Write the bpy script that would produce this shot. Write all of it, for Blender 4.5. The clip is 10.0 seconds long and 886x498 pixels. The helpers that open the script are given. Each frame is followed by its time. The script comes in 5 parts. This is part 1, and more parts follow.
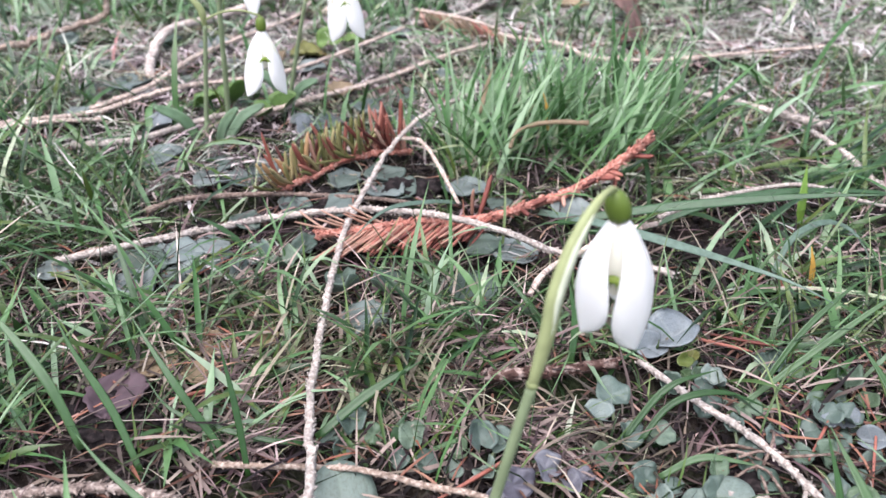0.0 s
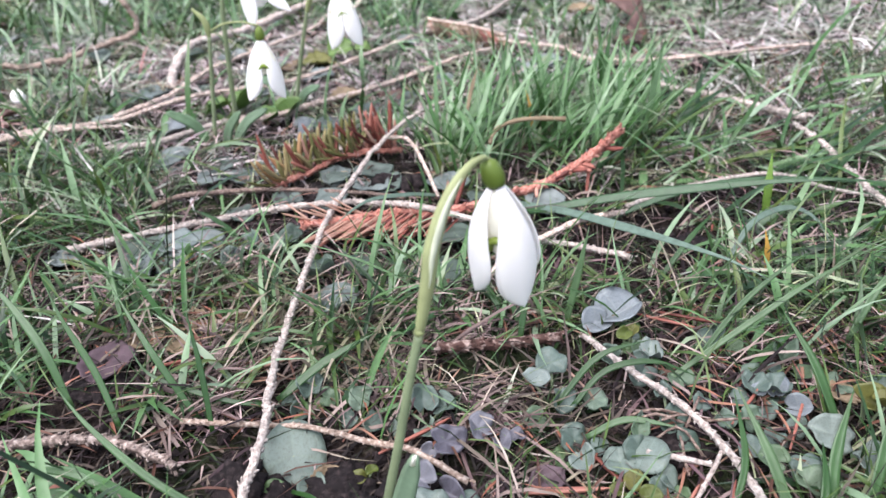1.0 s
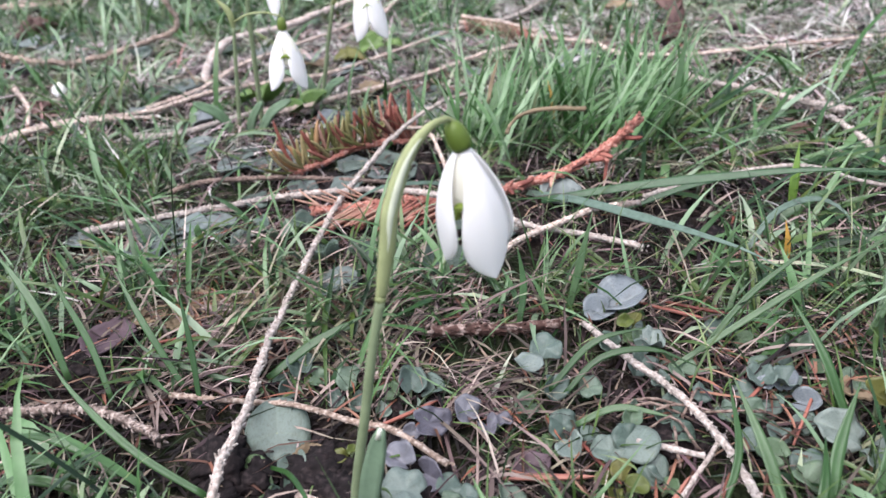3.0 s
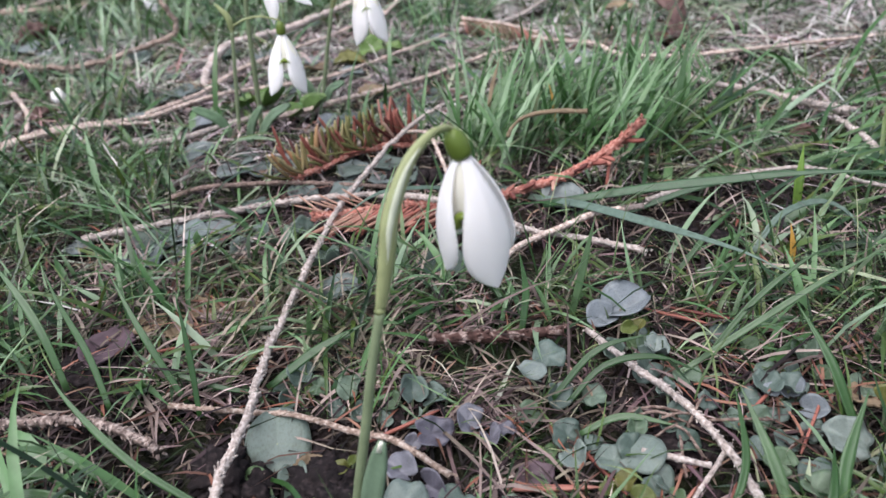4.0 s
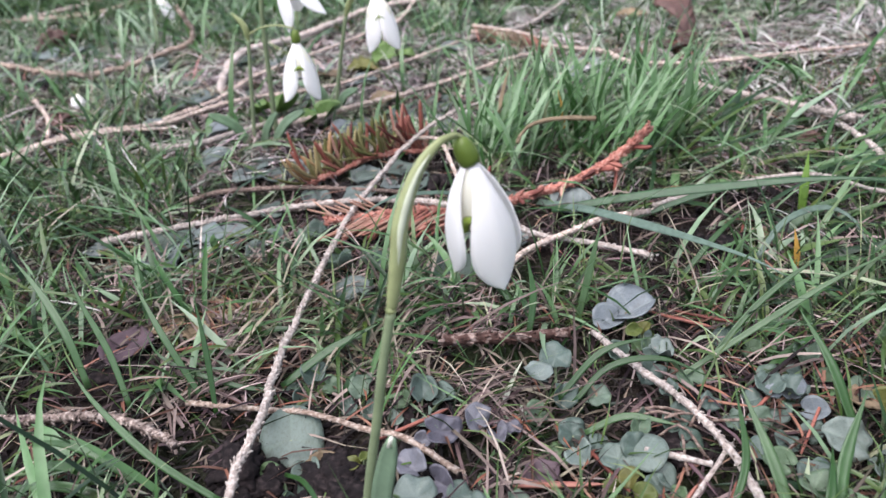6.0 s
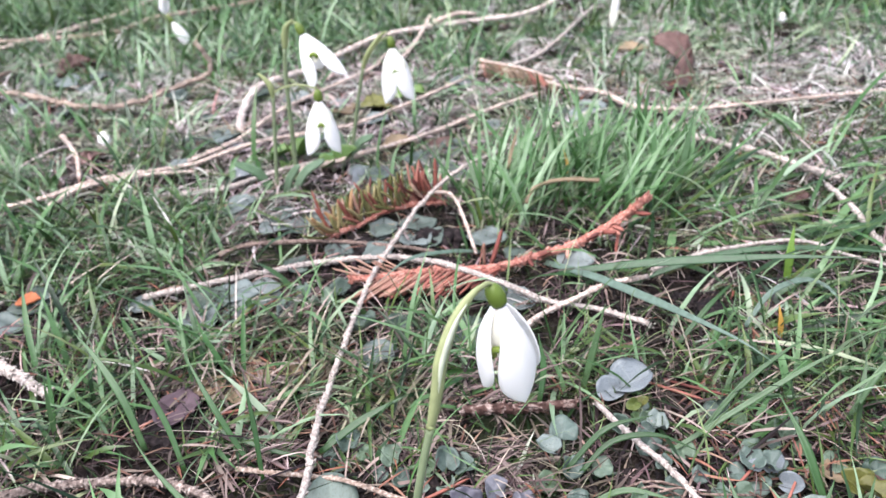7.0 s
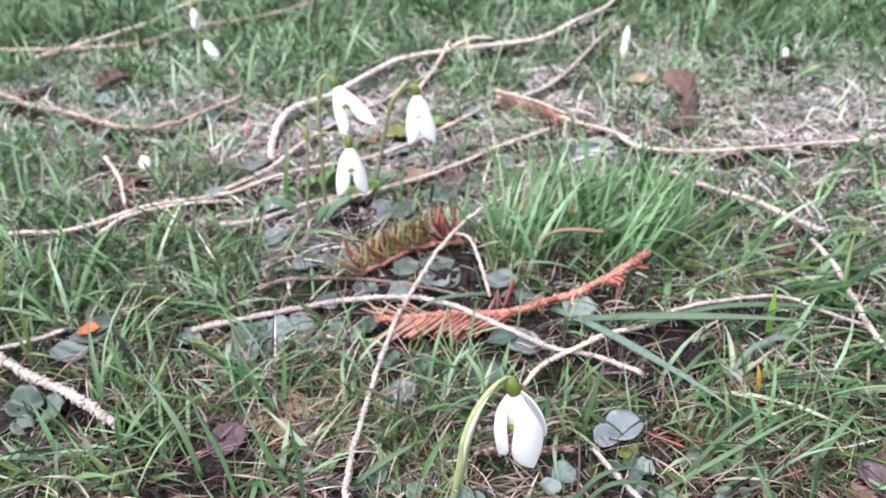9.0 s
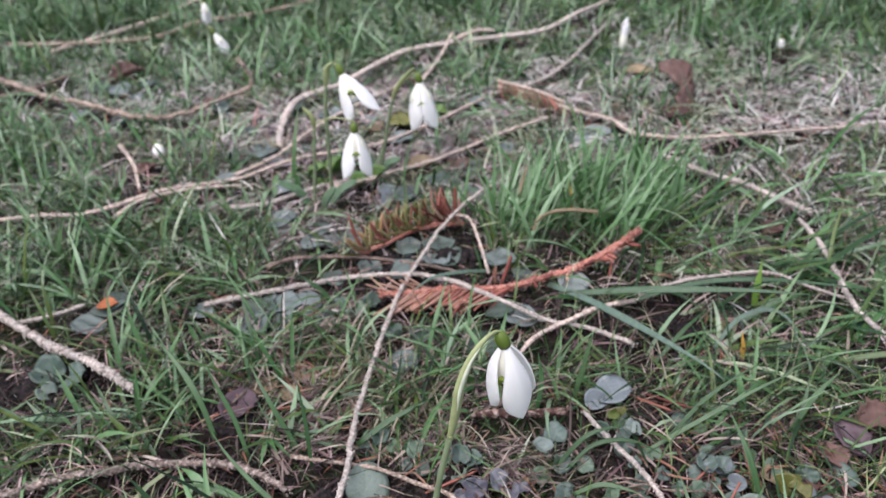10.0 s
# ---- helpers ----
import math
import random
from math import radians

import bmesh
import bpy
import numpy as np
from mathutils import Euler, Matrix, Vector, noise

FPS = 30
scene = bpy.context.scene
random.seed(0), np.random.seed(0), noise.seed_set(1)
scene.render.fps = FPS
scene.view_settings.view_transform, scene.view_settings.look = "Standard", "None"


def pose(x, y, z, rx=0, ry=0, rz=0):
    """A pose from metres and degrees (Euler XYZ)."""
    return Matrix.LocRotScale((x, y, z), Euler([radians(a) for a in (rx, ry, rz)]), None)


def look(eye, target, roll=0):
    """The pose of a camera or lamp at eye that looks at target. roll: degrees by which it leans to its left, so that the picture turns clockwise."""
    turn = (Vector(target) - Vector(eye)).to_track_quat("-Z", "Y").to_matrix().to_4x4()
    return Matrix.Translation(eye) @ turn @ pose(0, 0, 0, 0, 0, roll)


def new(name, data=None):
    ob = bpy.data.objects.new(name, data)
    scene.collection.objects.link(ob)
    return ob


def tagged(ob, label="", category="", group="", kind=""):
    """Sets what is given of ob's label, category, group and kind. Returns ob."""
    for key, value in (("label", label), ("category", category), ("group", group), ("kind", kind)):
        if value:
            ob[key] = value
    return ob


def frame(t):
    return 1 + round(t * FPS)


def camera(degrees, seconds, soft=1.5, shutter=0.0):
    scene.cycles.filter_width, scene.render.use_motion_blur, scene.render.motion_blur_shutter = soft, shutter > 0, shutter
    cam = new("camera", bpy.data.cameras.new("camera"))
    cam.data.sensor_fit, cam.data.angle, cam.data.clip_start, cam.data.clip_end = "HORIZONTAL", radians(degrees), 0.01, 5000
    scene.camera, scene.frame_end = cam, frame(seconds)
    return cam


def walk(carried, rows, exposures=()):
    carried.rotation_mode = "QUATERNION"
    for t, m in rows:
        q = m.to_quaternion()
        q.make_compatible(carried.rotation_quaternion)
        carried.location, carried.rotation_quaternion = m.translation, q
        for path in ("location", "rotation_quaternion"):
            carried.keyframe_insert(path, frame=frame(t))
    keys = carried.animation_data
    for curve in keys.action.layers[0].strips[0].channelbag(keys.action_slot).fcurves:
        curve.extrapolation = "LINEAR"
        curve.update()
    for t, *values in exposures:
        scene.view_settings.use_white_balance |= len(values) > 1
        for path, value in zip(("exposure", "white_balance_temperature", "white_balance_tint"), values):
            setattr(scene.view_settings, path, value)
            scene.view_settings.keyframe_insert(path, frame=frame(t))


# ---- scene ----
cam = camera(62.06, 10.0)
PATH = [
    (0, (-0.01989, 0.02531, 0.14153), (-0.02276, 0.27493, -0.02484), 0.54),
    (0.5, (-0.00211, 0.01262, 0.14285), (-0.01483, 0.26316, -0.02167), -0.76),
    (1, (0.00908, 0.00782, 0.14296), (-0.01576, 0.25921, -0.01885), -2.59),
    (1.5, (0.01568, 0.01074, 0.13664), (-0.01714, 0.26439, -0.02016), -1.39),
    (2, (0.02445, 0.01020, 0.13186), (-0.02003, 0.25968, -0.02872), -3.62),
    (2.5, (0.02512, 0.00773, 0.13277), (-0.02169, 0.25886, -0.02452), -4.00),
    (4, (0.02494, 0.01159, 0.13340), (-0.02291, 0.26277, -0.02351), -4.63),
    (4.5, (0.02559, 0.01163, 0.13446), (-0.02243, 0.26329, -0.02163), -4.98),
    (5, (0.02728, 0.01244, 0.13743), (-0.01907, 0.26779, -0.01306), -5.67),
    (5.5, (0.02564, 0.00849, 0.13515), (-0.02338, 0.26260, -0.01661), -4.57),
    (5.7, (0.02654, 0.00737, 0.13529), (-0.02627, 0.25989, -0.01782), -5.06),
    (6.8, (0.02330, 0.00542, 0.15904), (-0.02664, 0.25501, 0.00027), -4.30),
    (7, (0.02175, 0.00232, 0.17531), (-0.02865, 0.24985, 0.01349), -4.35),
    (7.5, (0.01912, -0.00018, 0.20223), (-0.02761, 0.24138, 0.03059), -3.04),
    (8, (0.01752, -0.00187, 0.21148), (-0.02993, 0.24097, 0.04184), -3.01),
    (8.5, (0.02221, -0.00563, 0.21611), (-0.02773, 0.23662, 0.04634), -3.21),
    (9, (0.01994, -0.00911, 0.21997), (-0.03202, 0.23259, 0.05003), -3.10),
    (9.5, (0.02484, -0.02363, 0.22359), (-0.02881, 0.21753, 0.05341), -3.39),
    (10, (0.02677, -0.02679, 0.22103), (-0.02827, 0.21398, 0.05073), -3.56),
]
walk(cam, [(t, look(eye, target, roll)) for t, eye, target, roll in PATH],
     [(0, 1.85), (2.5, 1.82), (4, 1.38), (5.5, 1.40), (7, 2.02), (9, 2.03), (9.5, 1.78), (10, 1.33)])
cam.data.dof.use_dof, cam.data.dof.focus_distance, cam.data.dof.aperture_fstop = True, 0.2, 21.0

# ---- overcast daylight ----
SUN_UP, SUN_ROUND = 70.0, -140.0
sky_world = bpy.data.worlds.new("overcast_sky")
scene.world = sky_world
sky_world.use_nodes = True
wn, wl = sky_world.node_tree.nodes, sky_world.node_tree.links
sky = wn.new("ShaderNodeTexSky")
sky.sky_type, sky.sun_disc = "NISHITA", False
sky.sun_elevation, sky.sun_rotation = radians(SUN_UP), radians(SUN_ROUND)
sky.dust_density, sky.air_density = 1.5, 1.0
grey = wn.new("ShaderNodeHueSaturation")
grey.inputs["Saturation"].default_value = 0.74
wl.new(sky.outputs[0], grey.inputs["Color"])
wl.new(grey.outputs[0], wn["Background"].inputs["Color"])
wn["Background"].inputs["Strength"].default_value = 0.10

sun_data = bpy.data.lights.new("sun", "SUN")
sun_data.energy, sun_data.angle, sun_data.color = 2.4, radians(75), (0.985, 0.955, 1.0)
sun = new("sun", sun_data)
sun.matrix_world = look((math.sin(radians(SUN_ROUND)) * 3, math.cos(radians(SUN_ROUND)) * 3, 3 * math.tan(radians(SUN_UP))), (0, 0, 0))


# ---- materials ----
def material(name, build):
    m = bpy.data.materials.new(name)
    m.use_nodes = True
    n, l = m.node_tree.nodes, m.node_tree.links
    build(n, l, n["Principled BSDF"], n["Material Output"])
    return m


def ramp(n, stops):
    r = n.new("ShaderNodeValToRGB")
    while len(r.color_ramp.elements) < len(stops):
        r.color_ramp.elements.new(0.5)
    for e, (at, colour) in zip(r.color_ramp.elements, stops):
        e.position, e.color = at, (*colour, 1)
    return r


def noise_node(n, l, scale, detail=4.0, kind="Object", rough=0.6, stretch=None):
    coord = n.new("ShaderNodeTexCoord")
    tex = n.new("ShaderNodeTexNoise")
    tex.inputs["Scale"].default_value, tex.inputs["Detail"].default_value, tex.inputs["Roughness"].default_value = scale, detail, rough
    if stretch:
        mapping = n.new("ShaderNodeMapping")
        mapping.inputs["Scale"].default_value = stretch
        l.new(coord.outputs[kind], mapping.inputs[0])
        l.new(mapping.outputs[0], tex.inputs["Vector"])
    else:
        l.new(coord.outputs[kind], tex.inputs["Vector"])
    return tex


def bump(n, l, p, height, strength, distance):
    b = n.new("ShaderNodeBump")
    b.inputs["Strength"].default_value, b.inputs["Distance"].default_value = strength, distance
    l.new(height, b.inputs["Height"])
    l.new(b.outputs[0], p.inputs["Normal"])


def mixed(n, l, a, b, fac, kind="MIX"):
    m = n.new("ShaderNodeMix")
    m.data_type, m.blend_type = "RGBA", kind
    for socket, value in ((m.inputs[0], fac), (m.inputs[6], a), (m.inputs[7], b)):
        if isinstance(value, (tuple, float, int)):
            socket.default_value = (*value, 1) if isinstance(value, tuple) else value
        else:
            l.new(value, socket)
    return m.outputs[2]


def see_through(n, l, p, out, colour, share):
    t = n.new("ShaderNodeBsdfTranslucent")
    if isinstance(colour, tuple):
        t.inputs[0].default_value = (*colour, 1)
    else:
        l.new(colour, t.inputs[0])
    s = n.new("ShaderNodeMixShader")
    s.inputs[0].default_value = share
    l.new(p.outputs[0], s.inputs[1])
    l.new(t.outputs[0], s.inputs[2])
    l.new(s.outputs[0], out.inputs[0])


def plant_material(name, stops, rough=0.45, share=0.3, per="island", scale=300.0, spec=0.22, mottle=0.35, wide=0.0):
    """Leaf tissue: tone by piece, finer mottling on it, some light let through."""
    def build(n, l, p, out):
        if per == "island":
            pick = n.new("ShaderNodeNewGeometry").outputs["Random Per Island"]
        else:
            pick = n.new("ShaderNodeObjectInfo").outputs["Random"]
        r = ramp(n, stops)
        l.new(pick, r.inputs[0])
        tex = noise_node(n, l, scale)
        shade = ramp(n, [(0.3, (0.55, 0.55, 0.5)), (0.7, (1.25, 1.25, 1.2))])
        l.new(tex.outputs[0], shade.inputs[0])
        colour = mixed(n, l, r.outputs[0], shade.outputs[0], mottle, "MULTIPLY")
        if wide:
            stand = ramp(n, [(0.36, (0.62, 0.78, 0.55)), (0.5, (1.0, 1.0, 1.0)), (0.64, (1.22, 1.14, 1.26))])
            l.new(noise_node(n, l, wide, 2).outputs[0], stand.inputs[0])
            colour = mixed(n, l, colour, stand.outputs[0], 0.9, "MULTIPLY")
        l.new(colour, p.inputs["Base Color"])
        p.inputs["Roughness"].default_value = rough
        p.inputs["Specular IOR Level"].default_value = spec
        bump(n, l, p, tex.outputs[0], 0.25, 0.0004)
        if share:
            see_through(n, l, p, out, colour, share)
    return material(name, build)


def bark_material(name, dark, mid, pale, scale=900.0, rough=0.85):
    def build(n, l, p, out):
        tex = noise_node(n, l, scale, 5)
        wide = noise_node(n, l, scale * 0.12, 3)
        r = ramp(n, [(0.3, dark), (0.5, mid), (0.68, pale)])
        l.new(tex.outputs[0], r.inputs[0])
        w = ramp(n, [(0.35, (0.6, 0.6, 0.6)), (0.65, (1.2, 1.15, 1.1))])
        l.new(wide.outputs[0], w.inputs[0])
        l.new(mixed(n, l, r.outputs[0], w.outputs[0], 0.7, "MULTIPLY"), p.inputs["Base Color"])
        p.inputs["Roughness"].default_value, p.inputs["Specular IOR Level"].default_value = rough, 0.15
        bump(n, l, p, tex.outputs[0], 0.7, 0.0006)
    return material(name, build)


def soil_build(n, l, p, out):
    fine, mid, wide = noise_node(n, l, 420, 6), noise_node(n, l, 60, 5), noise_node(n, l, 9, 3)
    soil = ramp(n, [(0.3, (0.004, 0.003, 0.003)), (0.55, (0.014, 0.010, 0.009)), (0.75, (0.035, 0.026, 0.023))])
    l.new(fine.outputs[0], soil.inputs[0])
    litter = ramp(n, [(0.34, (0.007, 0.005, 0.004)), (0.54, (0.024, 0.019, 0.014)), (0.74, (0.075, 0.06, 0.053))])
    l.new(fine.outputs[0], litter.inputs[0])
    moss = ramp(n, [(0.34, (0.007, 0.012, 0.005)), (0.7, (0.035, 0.05, 0.02))])
    l.new(fine.outputs[0], moss.inputs[0])
    where = ramp(n, [(0.45, (0, 0, 0)), (0.6, (1, 1, 1))])
    l.new(mid.outputs[0], where.inputs[0])
    first = mixed(n, l, soil.outputs[0], litter.outputs[0], where.outputs[0])
    where2 = ramp(n, [(0.48, (0, 0, 0)), (0.62, (1, 1, 1))])
    l.new(wide.outputs[0], where2.inputs[0])
    l.new(mixed(n, l, first, moss.outputs[0], where2.outputs[0]), p.inputs["Base Color"])
    p.inputs["Roughness"].default_value, p.inputs["Specular IOR Level"].default_value = 0.9, 0.06
    bump(n, l, p, fine.outputs[0], 1.0, 0.003)


def leaf_material(name, stops, rough=0.38, share=0.12, vein=(1.14, 1.14, 1.1)):
    """A broad leaf: tone by piece, blotches, and paler veins that fan out from the stalk."""
    def build(n, l, p, out):
        r = ramp(n, stops)
        l.new(n.new("ShaderNodeObjectInfo").outputs["Random"], r.inputs[0])
        coord = n.new("ShaderNodeTexCoord")
        blotch = noise_node(n, l, 4.5, 5)
        grain = noise_node(n, l, 26, 4)
        split = n.new("ShaderNodeSeparateXYZ")
        l.new(coord.outputs["Object"], split.inputs[0])
        angle = n.new("ShaderNodeMath")
        angle.operation = "ARCTAN2"
        l.new(split.outputs[1], angle.inputs[0])
        l.new(split.outputs[0], angle.inputs[1])
        many = n.new("ShaderNodeMath")
        many.operation, many.inputs[1].default_value = "MULTIPLY", 3.5
        l.new(angle.outputs[0], many.inputs[0])
        wave = n.new("ShaderNodeMath")
        wave.operation = "COSINE"
        l.new(many.outputs[0], wave.inputs[0])
        line = ramp(n, [(0.9, (1, 1, 1)), (0.985, vein)])
        l.new(wave.outputs[0], line.inputs[0])
        shade = ramp(n, [(0.3, (0.75, 0.72, 0.68)), (0.5, (1, 1, 1)), (0.7, (1.12, 1.1, 1.1))])
        l.new(blotch.outputs[0], shade.inputs[0])
        speck = ramp(n, [(0.35, (0.7, 0.65, 0.6)), (0.5, (1, 1, 1))])
        l.new(grain.outputs[0], speck.inputs[0])
        c = mixed(n, l, r.outputs[0], line.outputs[0], 0.8, "MULTIPLY")
        c = mixed(n, l, c, shade.outputs[0], 0.9, "MULTIPLY")
        c = mixed(n, l, c, speck.outputs[0], 0.6, "MULTIPLY")
        l.new(c, p.inputs["Base Color"])
        p.inputs["Roughness"].default_value, p.inputs["Specular IOR Level"].default_value = rough, 0.28
        bump(n, l, p, grain.outputs[0], 0.15, 0.02)
        see_through(n, l, p, out, c, share)
    return material(name, build)


M_SOIL = material("soil", soil_build)
def turf_build(n, l, p, out):
    fine, wide = noise_node(n, l, 140, 5), noise_node(n, l, 5, 3)
    green = ramp(n, [(0.35, (0.008, 0.014, 0.006)), (0.55, (0.032, 0.052, 0.024)), (0.75, (0.11, 0.14, 0.085))])
    l.new(fine.outputs[0], green.inputs[0])
    dry = ramp(n, [(0.35, (0.008, 0.006, 0.005)), (0.72, (0.09, 0.075, 0.06))])
    l.new(fine.outputs[0], dry.inputs[0])
    where = ramp(n, [(0.45, (0, 0, 0)), (0.68, (1, 1, 1))])
    l.new(wide.outputs[0], where.inputs[0])
    l.new(mixed(n, l, green.outputs[0], dry.outputs[0], where.outputs[0]), p.inputs["Base Color"])
    p.inputs["Roughness"].default_value, p.inputs["Specular IOR Level"].default_value = 0.85, 0.1
    bump(n, l, p, fine.outputs[0], 1.0, 0.01)


M_TURF = material("turf", turf_build)
M_CLOD = bark_material("dark_earth", (0.004, 0.003, 0.003), (0.011, 0.008, 0.0085), (0.035, 0.026, 0.026), 500)
M_GRASS = plant_material("grass_green", [(0.0, (0.008, 0.022, 0.006)), (0.3, (0.03, 0.072, 0.021)), (0.46, (0.072, 0.1, 0.02)), (0.56, (0.052, 0.114, 0.037)), (0.78, (0.102, 0.182, 0.075)), (0.93, (0.18, 0.255, 0.16)), (1.0, (0.28, 0.32, 0.2))], 0.34, 0.22, spec=0.42, wide=16.0)
M_TUFT = plant_material("grass_deep_green", [(0.0, (0.026, 0.07, 0.016)), (0.35, (0.07, 0.155, 0.05)), (0.7, (0.135, 0.235, 0.105)), (0.92, (0.235, 0.325, 0.2)), (1.0, (0.28, 0.31, 0.18))], 0.34, 0.32, spec=0.42)
M_BLADE = plant_material("grass_blade_green", [(0.0, (0.018, 0.054, 0.011)), (0.6, (0.042, 0.096, 0.03)), (1.0, (0.074, 0.124, 0.056))], 0.34, 0.26, per="object", spec=0.45)
M_LIME = plant_material("fresh_blade", [(0.0, (0.13, 0.23, 0.035)), (1.0, (0.16, 0.26, 0.05))], 0.4, 0.35, per="object", spec=0.4)
M_BLADE_GREY = plant_material("grey_blade", [(0.0, (0.065, 0.108, 0.078)), (1.0, (0.105, 0.15, 0.118))], 0.34, 0.2, per="object", spec=0.5, scale=500, mottle=0.6)
M_BLADE_DARK = plant_material("dark_blade", [(0.0, (0.022, 0.056, 0.022)), (1.0, (0.038, 0.08, 0.036))], 0.36, 0.15, per="object", spec=0.35, scale=500, mottle=0.6)
M_STRAW = plant_material("straw", [(0.0, (0.04, 0.03, 0.032)), (0.35, (0.14, 0.106, 0.106)), (0.65, (0.33, 0.272, 0.262)), (0.88, (0.56, 0.5, 0.47)), (1.0, (0.24, 0.11, 0.095))], 0.6, 0.18, wide=20.0)
# darker copy of M_STRAW: shade between near strands is put in its colour
M_STRAW_SHADE = plant_material("shaded_straw", [(0.0, (0.008, 0.006, 0.007)), (0.5, (0.034, 0.02, 0.022)), (0.74, (0.1, 0.062, 0.064)), (0.87, (0.23, 0.165, 0.155)), (0.95, (0.47, 0.39, 0.355)), (1.0, (0.22, 0.075, 0.055))], 0.6, 0.1, spec=0.15, wide=26.0)
# ramp held very dark: shade between the blades is put into the colour
M_MOSS = plant_material("fine_green", [(0.0, (0.005, 0.013, 0.003)), (0.5, (0.022, 0.048, 0.011)), (0.78, (0.07, 0.115, 0.028)), (0.94, (0.15, 0.2, 0.08)), (1.0, (0.32, 0.33, 0.2))], 0.45, 0.2, spec=0.3, wide=26.0)
M_PALE = plant_material("pale_grass", [(0.0, (0.21, 0.24, 0.18)), (0.5, (0.38, 0.39, 0.35)), (0.8, (0.55, 0.5, 0.475)), (1.0, (0.66, 0.62, 0.6))], 0.5, 0.25, wide=14.0)
M_TAN = plant_material("tan_grass", [(0.0, (0.05, 0.035, 0.034)), (0.45, (0.15, 0.108, 0.097)), (0.85, (0.31, 0.24, 0.207)), (1.0, (0.42, 0.345, 0.3))], 0.6, 0.15, spec=0.2, wide=26.0)
M_YELLOW = plant_material("yellow_blade", [(0.0, (0.42, 0.24, 0.05)), (1.0, (0.46, 0.27, 0.07))], 0.5, 0.3, per="object")
M_NEEDLE = plant_material("brown_needle", [(0.0, (0.06, 0.028, 0.02)), (0.5, (0.12, 0.058, 0.042)), (0.8, (0.22, 0.085, 0.055)), (1.0, (0.27, 0.18, 0.13))], 0.55, 0.1)
M_DEBRIS = plant_material("plant_debris", [(0.0, (0.008, 0.006, 0.006)), (0.5, (0.025, 0.019, 0.017)), (0.85, (0.07, 0.052, 0.043)), (1.0, (0.2, 0.15, 0.115))], 0.7, 0.1)
M_NEEDLE_RED = plant_material("rust_needle", [(0.0, (0.075, 0.024, 0.021)), (0.4, (0.2, 0.062, 0.048)), (0.8, (0.33, 0.13, 0.1)), (1.0, (0.42, 0.27, 0.21))], 0.5, 0.1, per="object")
M_NEEDLE_TAN = plant_material("tan_needle", [(0.0, (0.2, 0.095, 0.07)), (1.0, (0.4, 0.24, 0.18))], 0.5, 0.1, per="object")
M_NEEDLE_DULL = plant_material("dull_needle", [(0.0, (0.06, 0.042, 0.026)), (0.7, (0.15, 0.1, 0.065)), (1.0, (0.28, 0.2, 0.14))], 0.6, 0.1, per="object")
M_NEEDLE_GREEN = plant_material("olive_needle", [(0.0, (0.085, 0.085, 0.028)), (0.5, (0.19, 0.18, 0.075)), (0.8, (0.29, 0.23, 0.12)), (1.0, (0.3, 0.12, 0.06))], 0.45, 0.1, per="object")
M_ROUND = leaf_material("round_leaf", [(0.0, (0.05, 0.075, 0.058)), (0.4, (0.09, 0.12, 0.105)), (0.7, (0.065, 0.108, 0.045)), (1.0, (0.15, 0.18, 0.17))], 0.34)
M_PURPLE = leaf_material("purple_leaf", [(0.0, (0.085, 0.08, 0.1)), (0.7, (0.135, 0.135, 0.155)), (1.0, (0.12, 0.088, 0.092))])
M_SLATE = leaf_material("slate_leaf", [(0.0, (0.115, 0.13, 0.142)), (1.0, (0.155, 0.175, 0.188))], 0.34)
M_FRESHLEAF = leaf_material("fresh_leaf", [(0.0, (0.07, 0.13, 0.03)), (1.0, (0.13, 0.2, 0.06))], 0.4, 0.2)
M_OLIVE = leaf_material("olive_leaf", [(0.0, (0.055, 0.08, 0.016)), (1.0, (0.11, 0.09, 0.028))])
M_GREYLEAF = leaf_material("grey_leaf", [(0.0, (0.1, 0.13, 0.11)), (1.0, (0.15, 0.18, 0.16))])
M_GREYFLAT = plant_material("grey_flat_leaf", [(0.0, (0.055, 0.075, 0.06)), (0.5, (0.095, 0.115, 0.112)), (1.0, (0.155, 0.175, 0.175))], 0.5, 0.1, per="object", scale=160, mottle=0.75, spec=0.25)
M_DEAD = plant_material("dead_leaf", [(0.0, (0.066, 0.034, 0.031)), (1.0, (0.128, 0.074, 0.065))], 0.55, 0.12, per="object", scale=220, mottle=0.75)
M_PURPLEDEAD = plant_material("purple_dead_leaf", [(0.0, (0.07, 0.045, 0.055)), (1.0, (0.115, 0.08, 0.09))], 0.5, 0.1, per="object", scale=220, mottle=0.7)
M_TANLEAF = plant_material("tan_leaf", [(0.0, (0.18, 0.13, 0.085)), (1.0, (0.27, 0.2, 0.135))], 0.6, 0.2, per="object", scale=220, mottle=0.85)
M_YELLOWLEAF = plant_material("yellowed_leaf", [(0.0, (0.12, 0.12, 0.04)), (1.0, (0.17, 0.16, 0.06))], 0.6, 0.2, per="object", scale=220, mottle=0.8)
M_ORANGE = plant_material("orange_leaf", [(0.0, (0.3, 0.095, 0.045)), (1.0, (0.36, 0.12, 0.055))], 0.6, 0.2, per="object", scale=220, mottle=0.75)
M_PETAL = plant_material("white_petal", [(0.0, (0.89, 0.865, 0.86)), (1.0, (0.91, 0.885, 0.88))], 0.5, 0.5, per="object", scale=60, mottle=0.06)
M_INNER = plant_material("cream_petal", [(0.0, (0.84, 0.81, 0.7)), (1.0, (0.87, 0.84, 0.74))], 0.5, 0.35, per="object", scale=60, mottle=0.08)
M_MARK = plant_material("green_mark", [(0.0, (0.12, 0.17, 0.025)), (1.0, (0.15, 0.2, 0.035))], 0.5, 0.1, per="object")
